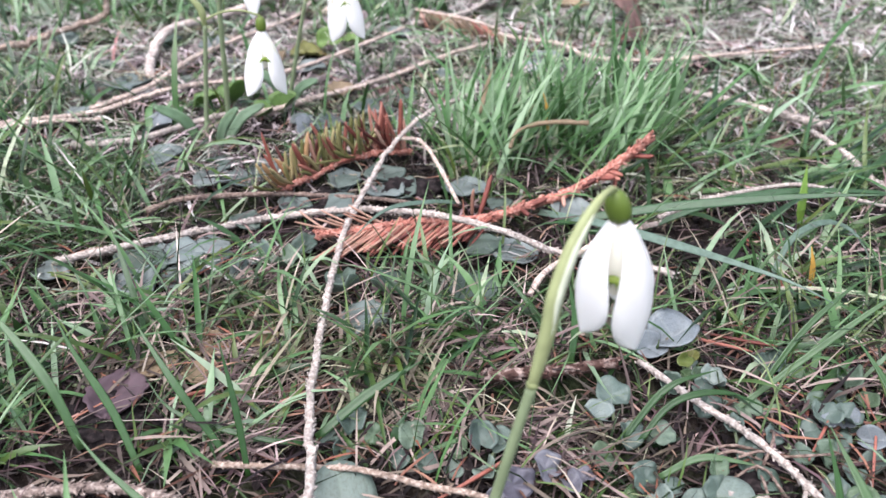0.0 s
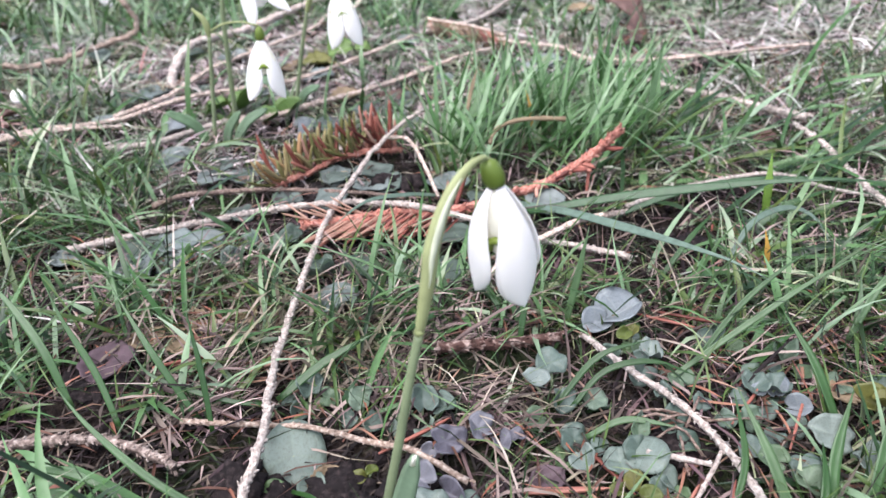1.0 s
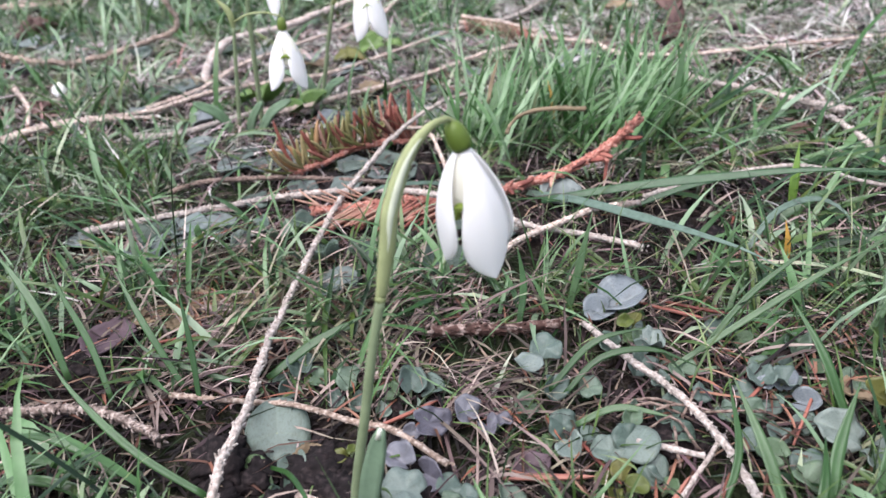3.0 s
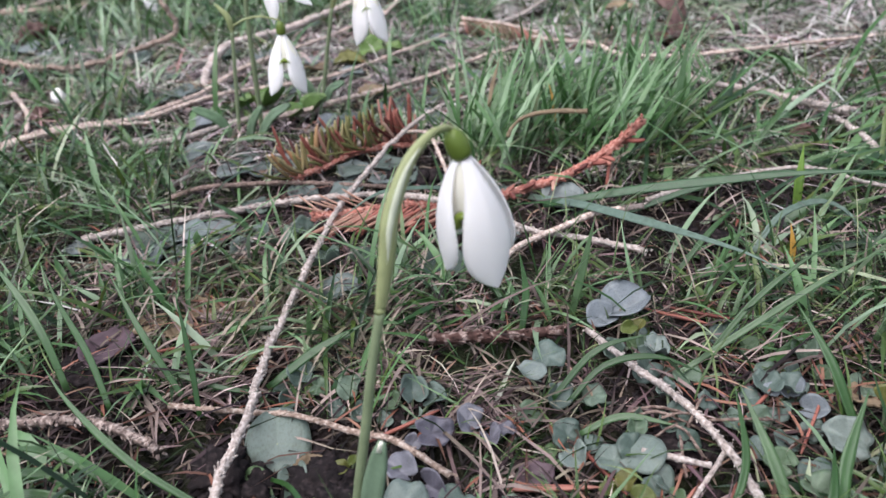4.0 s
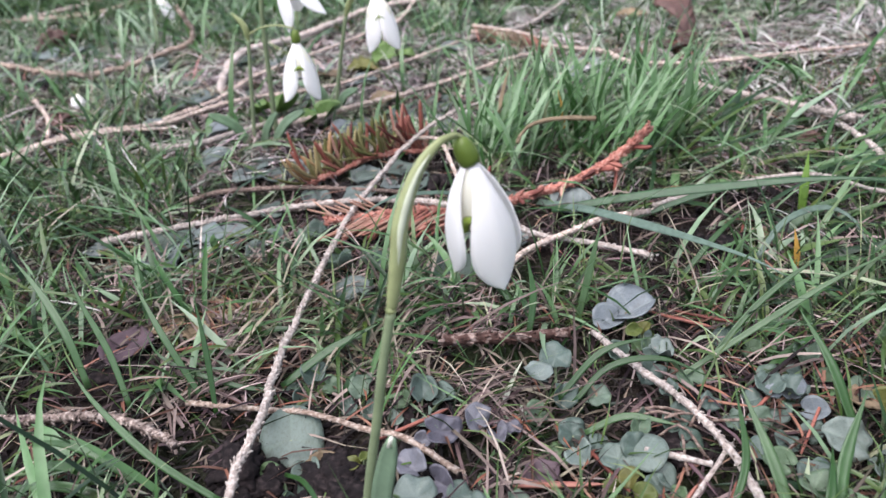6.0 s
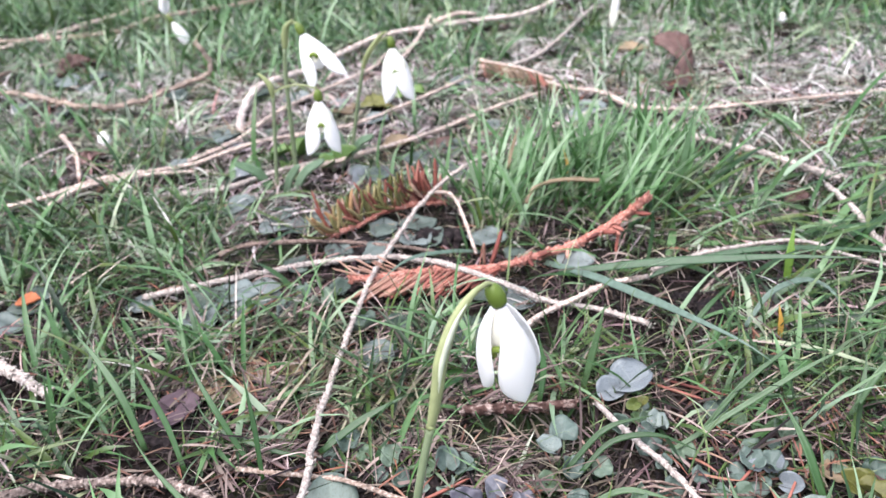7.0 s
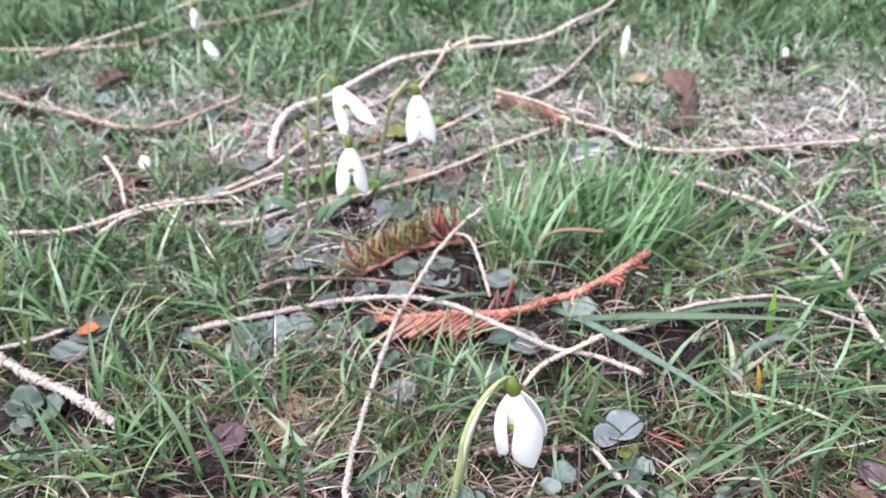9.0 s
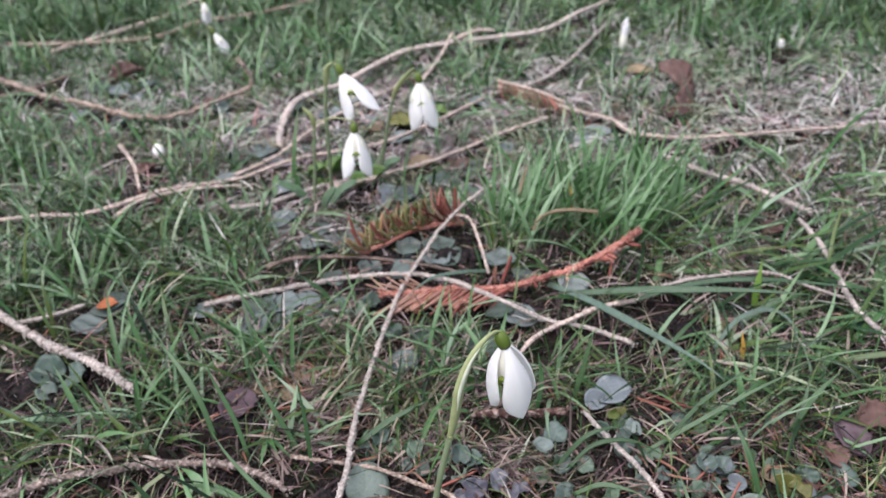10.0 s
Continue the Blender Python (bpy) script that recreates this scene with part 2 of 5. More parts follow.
M_STEM = plant_material("stem_green", [(0.0, (0.165, 0.2, 0.115)), (1.0, (0.2, 0.235, 0.14))], 0.42, 0.1, per="object", scale=250)
M_SPATHE = plant_material("spathe_green", [(0.0, (0.22, 0.25, 0.11)), (1.0, (0.26, 0.28, 0.14))], 0.42, 0.15, per="object", scale=250)
M_MEMBRANE = plant_material("membrane", [(0.0, (0.5, 0.53, 0.4)), (1.0, (0.55, 0.57, 0.45))], 0.4, 0.35, per="object")
M_OVARY = plant_material("ovary_green", [(0.0, (0.085, 0.122, 0.022)), (1.0, (0.1, 0.138, 0.028))], 0.35, 0.08, per="object", scale=200, mottle=0.15)
M_STRAP = plant_material("strap_leaf", [(0.0, (0.12, 0.19, 0.11)), (1.0, (0.17, 0.24, 0.16))], 0.42, 0.25, per="object")
M_TWIG = bark_material("twig_bark", (0.15, 0.122, 0.108), (0.315, 0.27, 0.245), (0.5, 0.452, 0.425))
M_TWIG_WARM = bark_material("warm_bark", (0.17, 0.125, 0.108), (0.41, 0.322, 0.28), (0.66, 0.57, 0.51))
M_TWIG_DARK = bark_material("dark_bark", (0.05, 0.032, 0.028), (0.14, 0.1, 0.085), (0.25, 0.2, 0.17))
M_TWIG_BROWN = bark_material("brown_bark", (0.1, 0.07, 0.055), (0.25, 0.185, 0.15), (0.48, 0.41, 0.36))
M_TWIG_SCALY = bark_material("scaly_bark", (0.05, 0.036, 0.032), (0.17, 0.13, 0.115), (0.42, 0.355, 0.32), 600)
M_FLAKE = bark_material("flaky_bark", (0.025, 0.013, 0.011), (0.075, 0.04, 0.033), (0.34, 0.26, 0.23), 420)
M_TWIG_RED = bark_material("rust_bark", (0.15, 0.05, 0.042), (0.33, 0.13, 0.1), (0.5, 0.3, 0.25))
M_BRANCH = bark_material("branch_bark", (0.2, 0.16, 0.14), (0.4, 0.33, 0.3), (0.6, 0.54, 0.5), 500)


# ---- shape helpers ----
def part(name, bm, material, parent=None, label=""):
    me = bpy.data.meshes.new(name)
    bm.to_mesh(me)
    bm.free()
    for f in me.polygons:
        f.use_smooth = True
    me.materials.append(material)
    ob = new(name, me)
    if parent is not None:
        ob.parent = parent
    return tagged(ob, label)


def base(name, place, label, category, group=""):
    ob = new(name)
    ob.empty_display_size = 0.005
    ob.location = place
    return tagged(ob, label, category, group)


def sheet(name, verts, faces, material, parent=None, label=""):
    me = bpy.data.meshes.new(name)
    me.from_pydata(verts, [], faces)
    for f in me.polygons:
        f.use_smooth = True
    me.materials.append(material)
    ob = new(name, me)
    if parent is not None:
        ob.parent = parent
    return tagged(ob, label)


def height(x, y):
    """The ground's height: gentle hollows and small lumps."""
    return (-0.0015 + 0.0016 * np.sin(37 * x + 1.3) * np.cos(29 * y + 0.5) + 0.0012 * np.sin(83 * x + 21 * y)
            + 0.0008 * np.sin(150 * x - 170 * y) + 0.0007 * np.sin(330 * x + 90 * y + 2 * np.sin(70 * y)) * np.sin(310 * y - 60 * x + 2 * np.sin(90 * x)) - 0.004 * np.exp(-((x + 0.035) ** 2 + (y - 0.115) ** 2) / 0.0003))


def spline(points, n):
    """n points evenly set along a smooth curve through the given ones."""
    p = [Vector(q) for q in points]
    p = [2 * p[0] - p[1]] + p + [2 * p[-1] - p[-2]]
    fine = []
    for i in range(1, len(p) - 2):
        for k in range(12):
            t = k / 12
            fine.append(0.5 * ((2 * p[i]) + (p[i + 1] - p[i - 1]) * t + (2 * p[i - 1] - 5 * p[i] + 4 * p[i + 1] - p[i + 2]) * t * t
                               + (3 * p[i] - p[i - 1] - 3 * p[i + 1] + p[i + 2]) * t ** 3))
    fine.append(p[-2])
    run = [0.0]
    for a, b in zip(fine, fine[1:]):
        run.append(run[-1] + (b - a).length)
    out = []
    for k in range(n):
        want = run[-1] * k / (n - 1)
        i = min(max(int(np.searchsorted(run, want)), 1), len(run) - 1)
        f = (want - run[i - 1]) / max(run[i] - run[i - 1], 1e-9)
        out.append(fine[i - 1].lerp(fine[i], f))
    return out


def frames_along(pts):
    side = None
    out = []
    for i, p in enumerate(pts):
        d = (pts[min(i + 1, len(pts) - 1)] - pts[max(i - 1, 0)]).normalized()
        if side is None:
            side = d.orthogonal().normalized()
        side = (side - d * side.dot(d)).normalized()
        out.append((p, d, side, d.cross(side)))
    return out


def tube(bm, pts, radius, seg=8, flat=1.0, wobble=0.0, rng=None):
    """A closed tube; radius is a function of 0 to 1 along it."""
    rings = []
    last = len(pts) - 1
    for i, (p, d, a, b) in enumerate(frames_along(pts)):
        r = radius(i / last)
        ring = []
        for k in range(seg):
            w = 2 * math.pi * k / seg
            q = r * (1 + (rng.uniform(-wobble, wobble) if wobble else 0))
            ring.append(bm.verts.new(p + a * math.cos(w) * q + b * math.sin(w) * q * flat))
        rings.append(ring)
    for r0, r1 in zip(rings, rings[1:]):
        for k in range(seg):
            bm.faces.new((r0[k], r0[(k + 1) % seg], r1[(k + 1) % seg], r1[k]))
    bm.faces.new(rings[0][::-1])
    bm.faces.new(rings[-1])
    return bm


def spike(bm, p, d, length, r):
    """A small four-sided peg."""
    a = d.orthogonal().normalized()
    b = d.cross(a)
    foot = [bm.verts.new(p + (a * math.cos(w) + b * math.sin(w)) * r) for w in (0, 1.57, 3.14, 4.71)]
    mid = [bm.verts.new(p + d * length * 0.7 + (a * math.cos(w) + b * math.sin(w)) * r * 0.7) for w in (0, 1.57, 3.14, 4.71)]
    tip = bm.verts.new(p + d * length)
    for k in range(4):
        bm.faces.new((foot[k], foot[(k + 1) % 4], mid[(k + 1) % 4], mid[k]))
        bm.faces.new((mid[k], mid[(k + 1) % 4], tip))


CLEAR = []  # plan places kept free of grass: x, y, radius


# ---- ground ----
def build_ground():
    core_x, core_y = np.arange(-0.72, 0.52, 0.0032), np.arange(0.04, 1.0, 0.0032)
    xs = np.concatenate([[-60, -25, -10, -4, -2, -1.4, -1.0, -0.84], core_x, [0.6, 0.75, 1.0, 1.5, 2.5, 5, 12, 30, 60]])
    ys = np.concatenate([[-60, -20, -6, -2, -0.8, -0.3, -0.1], core_y, [1.2, 1.4, 1.7, 2.2, 3, 5, 9, 20, 60]])
    gx, gy = np.meshgrid(xs, ys)
    gz = height(gx, gy)
    rng = np.random.default_rng(5)
    gz += rng.normal(0, 0.0009, gz.shape)
    verts = np.stack([gx, gy, gz], -1).reshape(-1, 3)
    w, h = len(xs), len(ys)
    i = np.arange(w * h).reshape(h, w)
    faces = np.stack([i[:-1, :-1], i[:-1, 1:], i[1:, 1:], i[1:, :-1]], -1).reshape(-1, 4)
    ob = sheet("ground", verts.tolist(), faces.tolist(), M_SOIL)
    ob.data.materials.append(M_TURF)
    for f in ob.data.polygons:
        c = f.center
        f.material_index = 1 if (abs(c.x + 0.1) > 0.72 or abs(c.y - 0.5) > 0.56) else 0
    return tagged(ob, "dark damp soil with moss and old plant litter", "ground", kind="structure")


build_ground()


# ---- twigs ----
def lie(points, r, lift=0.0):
    """Lays plan points on the grass, a little clear of the soil, drawn in towards the camera to stay in line; points
    with a height keep it.
    """
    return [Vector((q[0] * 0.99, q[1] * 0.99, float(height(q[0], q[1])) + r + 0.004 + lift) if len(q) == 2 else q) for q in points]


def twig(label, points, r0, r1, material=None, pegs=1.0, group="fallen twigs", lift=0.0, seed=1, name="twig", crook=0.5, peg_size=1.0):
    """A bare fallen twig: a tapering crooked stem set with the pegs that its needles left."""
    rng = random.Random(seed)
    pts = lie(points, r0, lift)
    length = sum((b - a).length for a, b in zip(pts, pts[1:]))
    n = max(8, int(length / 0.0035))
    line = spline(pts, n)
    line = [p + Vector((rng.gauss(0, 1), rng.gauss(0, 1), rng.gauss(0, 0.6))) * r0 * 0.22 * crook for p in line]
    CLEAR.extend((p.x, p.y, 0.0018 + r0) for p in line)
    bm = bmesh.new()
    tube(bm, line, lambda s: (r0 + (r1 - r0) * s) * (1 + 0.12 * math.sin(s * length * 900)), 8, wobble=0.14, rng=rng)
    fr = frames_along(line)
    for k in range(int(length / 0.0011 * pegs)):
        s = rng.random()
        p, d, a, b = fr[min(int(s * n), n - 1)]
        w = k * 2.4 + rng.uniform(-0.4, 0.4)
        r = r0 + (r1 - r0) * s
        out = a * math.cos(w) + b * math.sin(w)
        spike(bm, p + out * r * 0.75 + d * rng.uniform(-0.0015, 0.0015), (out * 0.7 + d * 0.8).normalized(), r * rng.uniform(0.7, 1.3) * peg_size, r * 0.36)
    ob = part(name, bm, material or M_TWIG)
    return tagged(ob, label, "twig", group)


# twig centrelines are placed from the camera's view, cast down to ground height
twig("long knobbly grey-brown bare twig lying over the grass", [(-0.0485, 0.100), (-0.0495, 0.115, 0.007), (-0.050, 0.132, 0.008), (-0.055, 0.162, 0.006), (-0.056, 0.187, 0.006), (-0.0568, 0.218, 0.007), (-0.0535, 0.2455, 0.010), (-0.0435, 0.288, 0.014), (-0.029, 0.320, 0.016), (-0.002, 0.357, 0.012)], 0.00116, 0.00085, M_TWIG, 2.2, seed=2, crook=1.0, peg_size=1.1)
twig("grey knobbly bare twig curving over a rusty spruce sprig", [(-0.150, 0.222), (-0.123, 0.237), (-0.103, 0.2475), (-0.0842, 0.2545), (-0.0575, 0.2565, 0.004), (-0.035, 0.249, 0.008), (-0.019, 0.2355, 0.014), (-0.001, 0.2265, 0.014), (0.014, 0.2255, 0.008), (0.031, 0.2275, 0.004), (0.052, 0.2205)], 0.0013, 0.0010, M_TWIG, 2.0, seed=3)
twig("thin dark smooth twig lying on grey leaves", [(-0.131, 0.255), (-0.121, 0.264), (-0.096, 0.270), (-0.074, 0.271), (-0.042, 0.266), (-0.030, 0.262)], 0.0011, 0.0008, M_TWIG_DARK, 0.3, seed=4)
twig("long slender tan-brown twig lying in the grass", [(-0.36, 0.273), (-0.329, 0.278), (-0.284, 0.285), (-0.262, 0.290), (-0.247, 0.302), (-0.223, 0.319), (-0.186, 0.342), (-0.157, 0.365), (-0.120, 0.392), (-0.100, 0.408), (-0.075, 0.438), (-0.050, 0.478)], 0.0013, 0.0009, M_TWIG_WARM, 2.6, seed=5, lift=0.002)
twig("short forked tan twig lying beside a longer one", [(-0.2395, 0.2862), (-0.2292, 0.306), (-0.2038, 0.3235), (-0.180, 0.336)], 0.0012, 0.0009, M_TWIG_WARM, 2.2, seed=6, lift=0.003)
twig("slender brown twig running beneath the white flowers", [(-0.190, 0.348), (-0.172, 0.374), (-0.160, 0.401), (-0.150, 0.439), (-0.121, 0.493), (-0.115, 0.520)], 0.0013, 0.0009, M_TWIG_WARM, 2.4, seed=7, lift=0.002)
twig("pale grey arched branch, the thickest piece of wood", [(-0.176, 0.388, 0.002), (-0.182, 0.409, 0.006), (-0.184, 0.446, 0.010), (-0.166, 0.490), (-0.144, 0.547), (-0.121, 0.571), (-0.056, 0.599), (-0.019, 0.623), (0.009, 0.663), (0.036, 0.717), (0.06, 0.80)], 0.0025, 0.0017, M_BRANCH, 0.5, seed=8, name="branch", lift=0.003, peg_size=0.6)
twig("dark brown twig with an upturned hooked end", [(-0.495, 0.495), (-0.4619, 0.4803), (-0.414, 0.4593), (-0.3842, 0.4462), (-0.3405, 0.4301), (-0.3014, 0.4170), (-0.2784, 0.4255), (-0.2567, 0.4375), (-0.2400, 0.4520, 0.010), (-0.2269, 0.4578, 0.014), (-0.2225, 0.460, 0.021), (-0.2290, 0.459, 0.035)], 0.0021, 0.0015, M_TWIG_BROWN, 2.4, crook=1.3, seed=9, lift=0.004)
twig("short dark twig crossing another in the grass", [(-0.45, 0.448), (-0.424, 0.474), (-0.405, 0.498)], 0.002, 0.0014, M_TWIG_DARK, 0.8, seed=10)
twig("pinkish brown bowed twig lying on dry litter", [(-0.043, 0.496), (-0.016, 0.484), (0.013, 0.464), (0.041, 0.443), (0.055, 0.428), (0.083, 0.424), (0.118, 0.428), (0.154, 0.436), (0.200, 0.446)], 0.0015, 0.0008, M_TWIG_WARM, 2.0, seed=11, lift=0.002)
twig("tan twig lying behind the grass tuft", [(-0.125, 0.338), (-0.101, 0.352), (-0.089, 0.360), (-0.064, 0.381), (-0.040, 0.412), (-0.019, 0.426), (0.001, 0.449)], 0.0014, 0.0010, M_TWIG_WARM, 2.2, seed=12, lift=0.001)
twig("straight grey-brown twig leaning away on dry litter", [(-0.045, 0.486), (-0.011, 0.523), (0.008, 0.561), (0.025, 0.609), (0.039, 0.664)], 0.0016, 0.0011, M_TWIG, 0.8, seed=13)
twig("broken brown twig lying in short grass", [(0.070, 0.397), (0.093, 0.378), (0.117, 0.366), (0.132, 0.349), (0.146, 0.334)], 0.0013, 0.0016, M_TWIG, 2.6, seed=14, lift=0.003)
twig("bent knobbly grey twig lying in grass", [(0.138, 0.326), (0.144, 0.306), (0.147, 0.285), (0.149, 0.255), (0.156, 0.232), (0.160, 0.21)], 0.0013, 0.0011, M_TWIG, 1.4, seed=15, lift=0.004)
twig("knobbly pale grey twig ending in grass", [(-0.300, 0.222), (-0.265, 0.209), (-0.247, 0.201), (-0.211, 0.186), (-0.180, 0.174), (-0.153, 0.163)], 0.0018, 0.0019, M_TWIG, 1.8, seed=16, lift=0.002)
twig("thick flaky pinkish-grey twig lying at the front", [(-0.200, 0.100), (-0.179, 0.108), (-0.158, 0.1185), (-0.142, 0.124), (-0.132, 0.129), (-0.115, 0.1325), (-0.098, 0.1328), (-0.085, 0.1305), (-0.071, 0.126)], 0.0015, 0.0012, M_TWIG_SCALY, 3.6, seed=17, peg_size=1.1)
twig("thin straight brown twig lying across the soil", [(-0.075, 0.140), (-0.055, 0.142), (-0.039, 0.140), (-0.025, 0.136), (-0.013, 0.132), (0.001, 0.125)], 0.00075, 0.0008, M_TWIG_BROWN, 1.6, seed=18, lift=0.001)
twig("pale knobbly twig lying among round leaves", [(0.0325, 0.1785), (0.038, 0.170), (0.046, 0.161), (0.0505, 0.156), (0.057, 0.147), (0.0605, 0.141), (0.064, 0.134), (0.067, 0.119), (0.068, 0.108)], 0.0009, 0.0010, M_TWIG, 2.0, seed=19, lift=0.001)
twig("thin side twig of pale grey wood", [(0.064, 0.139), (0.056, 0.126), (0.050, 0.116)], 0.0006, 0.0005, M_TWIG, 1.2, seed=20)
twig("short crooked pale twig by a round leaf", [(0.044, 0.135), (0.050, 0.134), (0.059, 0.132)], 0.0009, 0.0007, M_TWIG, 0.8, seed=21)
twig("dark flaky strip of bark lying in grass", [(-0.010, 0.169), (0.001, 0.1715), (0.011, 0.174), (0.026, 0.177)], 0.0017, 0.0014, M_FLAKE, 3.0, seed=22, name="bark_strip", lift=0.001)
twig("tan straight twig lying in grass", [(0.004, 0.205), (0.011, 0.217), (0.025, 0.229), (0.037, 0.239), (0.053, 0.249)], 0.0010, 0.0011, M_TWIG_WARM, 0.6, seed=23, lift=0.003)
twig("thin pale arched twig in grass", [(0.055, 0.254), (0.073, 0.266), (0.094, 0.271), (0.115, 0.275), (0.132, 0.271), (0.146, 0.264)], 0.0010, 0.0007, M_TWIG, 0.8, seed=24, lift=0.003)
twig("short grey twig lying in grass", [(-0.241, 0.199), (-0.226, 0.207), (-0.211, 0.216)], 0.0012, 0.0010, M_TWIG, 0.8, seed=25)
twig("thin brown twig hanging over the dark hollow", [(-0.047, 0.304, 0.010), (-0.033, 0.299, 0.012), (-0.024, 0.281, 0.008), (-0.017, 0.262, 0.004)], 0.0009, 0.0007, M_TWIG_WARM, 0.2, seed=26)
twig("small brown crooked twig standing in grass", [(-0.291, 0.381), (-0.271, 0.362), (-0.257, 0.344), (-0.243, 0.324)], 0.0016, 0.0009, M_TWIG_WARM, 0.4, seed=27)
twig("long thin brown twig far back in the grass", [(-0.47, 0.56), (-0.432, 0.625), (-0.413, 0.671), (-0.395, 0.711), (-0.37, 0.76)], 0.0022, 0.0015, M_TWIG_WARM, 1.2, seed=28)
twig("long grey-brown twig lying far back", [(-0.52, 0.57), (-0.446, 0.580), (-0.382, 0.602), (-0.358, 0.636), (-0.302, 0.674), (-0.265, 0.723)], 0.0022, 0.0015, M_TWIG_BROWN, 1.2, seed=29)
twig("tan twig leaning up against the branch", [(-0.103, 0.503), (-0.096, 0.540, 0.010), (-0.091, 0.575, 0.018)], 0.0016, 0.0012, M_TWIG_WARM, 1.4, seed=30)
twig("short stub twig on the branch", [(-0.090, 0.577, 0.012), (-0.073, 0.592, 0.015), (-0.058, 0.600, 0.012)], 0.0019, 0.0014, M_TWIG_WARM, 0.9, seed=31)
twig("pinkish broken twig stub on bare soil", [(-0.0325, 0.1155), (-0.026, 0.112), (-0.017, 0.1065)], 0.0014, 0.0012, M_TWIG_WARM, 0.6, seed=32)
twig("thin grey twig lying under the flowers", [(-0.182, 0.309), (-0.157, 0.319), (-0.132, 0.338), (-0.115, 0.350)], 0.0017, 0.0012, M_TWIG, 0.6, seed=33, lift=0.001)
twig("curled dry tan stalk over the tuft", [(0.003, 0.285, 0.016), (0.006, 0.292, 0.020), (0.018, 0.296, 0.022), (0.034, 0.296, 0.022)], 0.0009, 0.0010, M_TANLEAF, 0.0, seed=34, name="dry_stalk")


tangle = random.Random(55)
for k in range(7):
    x, y = tangle.gauss(0.054, 0.006), tangle.gauss(0.142, 0.004)
    w = tangle.uniform(-0.5, 3.4)
    reach = tangle.uniform(0.006, 0.011)
    twig("short rotten dark brown root fibre in a tangle", [(x - reach * math.cos(w), y - reach * math.sin(w), 0.002), (x + tangle.gauss(0, 0.002), y + tangle.gauss(0, 0.002), tangle.uniform(0.004, 0.008)), (x + reach * math.cos(w), y + reach * math.sin(w), 0.002)],
         0.0004, 0.0003, M_TWIG_DARK, 0.8, "rotten root fibres", seed=60 + k, name="root_fibre")


# ---- spruce sprigs with their needles ----
def needle_mesh(name, length, bend, material):
    bm = bmesh.new()
    pts = [Vector((length * s, 0, bend * s * s)) for s in (0, 0.2, 0.45, 0.7, 0.9, 1.0)]
    tube(bm, pts, lambda s: 0.00072 * (0.55 + 0.9 * math.sin(math.pi * min(0.12 + s * 0.8, 1))) * (1 if s < 0.95 else 0.4), 4, 0.7)
    me = bpy.data.meshes.new(name)
    bm.to_mesh(me)
    bm.free()
    for f in me.polygons:
        f.use_smooth = True
    me.materials.append(material)
    return me


N_RED = [needle_mesh("needle", l, b, M_NEEDLE_RED) for l, b in ((0.016, 0.001), (0.018, 0.002), (0.014, -0.001))]
N_TAN = [needle_mesh("needle", l, b, M_NEEDLE_TAN) for l, b in ((0.017, 0.002), (0.019, 0.003))]
N_DULL = [needle_mesh("needle", l, b, M_NEEDLE_DULL) for l, b in ((0.017, 0.002), (0.019, -0.002))]
N_GREEN = [needle_mesh("needle", l, b, M_NEEDLE_GREEN) for l, b in ((0.014, 0.005), (0.016, 0.006), (0.013, -0.003))]


def needle_at(parent, meshes, place, way, rng, size=1.0, slim=1.0):
    ob = new("needle", rng.choice(meshes))
    d = Vector(way).normalized()
    CLEAR.append((place[0] + d.x * 0.008, place[1] + d.y * 0.008, 0.0022))
    q = d.to_track_quat("X", "Z")
    ob.matrix_world = Matrix.LocRotScale(Vector(place), q, (size, slim, slim))
    ob.parent = parent
    return ob


def sprig(label, points, r0, r1, material, seed):
    stem = twig(label, points, r0, r1, material, 2.4, "", seed=seed, name="spruce_sprig", crook=0.3, peg_size=1.2)
    return tagged(stem, label, "spruce sprig", "spruce sprigs")


RED = [(-0.0658, 0.238, 0.005), (-0.0543, 0.2385, 0.006), (-0.039, 0.242, 0.007), (-0.0273, 0.2445, 0.007), (-0.0114, 0.2475, 0.006), (0.0009, 0.2530, 0.006), (0.009, 0.2585, 0.006), (0.0222, 0.2645, 0.0075), (0.0343, 0.2715, 0.011), (0.0445, 0.2745, 0.0175), (0.0533, 0.2725, 0.0275)]
red = sprig("rusty red-brown spruce sprig, half its needles shed", RED, 0.0014, 0.0017, M_TWIG_RED, 40)
rng = random.Random(41)
line = spline(lie(RED, 0.0014), 200)
for k in range(58):
    s = 0.10 + 0.38 * (k + rng.uniform(0.2, 0.8)) / 58
    p = line[int(s * 199)]
    way = (-0.53 + rng.gauss(0, 0.07), -0.83 + rng.gauss(0, 0.06), rng.uniform(-0.28, -0.1) + 0.13 * (k % 2))
    needle_at(red, N_TAN if rng.random() < 0.8 - 4.0 * (s - 0.1) else N_RED, p, way, rng, rng.uniform(0.95, 1.25), rng.uniform(0.75, 1.05))
for k in range(8):
    p = line[int(rng.uniform(0.02, 0.2) * 199)]
    needle_at(red, N_TAN, p, (-0.85, rng.uniform(-0.1, 0.5), rng.uniform(0.05, 0.4)), rng, rng.uniform(0.7, 1.0), 0.6)
for k in range(9):
    p = line[int(rng.uniform(0.55, 0.98) * 199)]
    needle_at(red, N_RED, p, (rng.gauss(0.5, 0.4), rng.gauss(-0.2, 0.6), rng.uniform(-0.2, 0.5)), rng, 0.5)
needle_at(red, N_RED, (0.0425, 0.2745, 0.015), (-0.1, -0.55, -0.8), rng, 1.05)
needle_at(red, N_RED, (-0.010, 0.252, 0.004), (0.3, 0.5, 0.7), rng, 0.9)
needle_at(red, N_TAN, (-0.012, 0.252, 0.004), (-0.1, 0.1, 0.9), rng, 0.7)

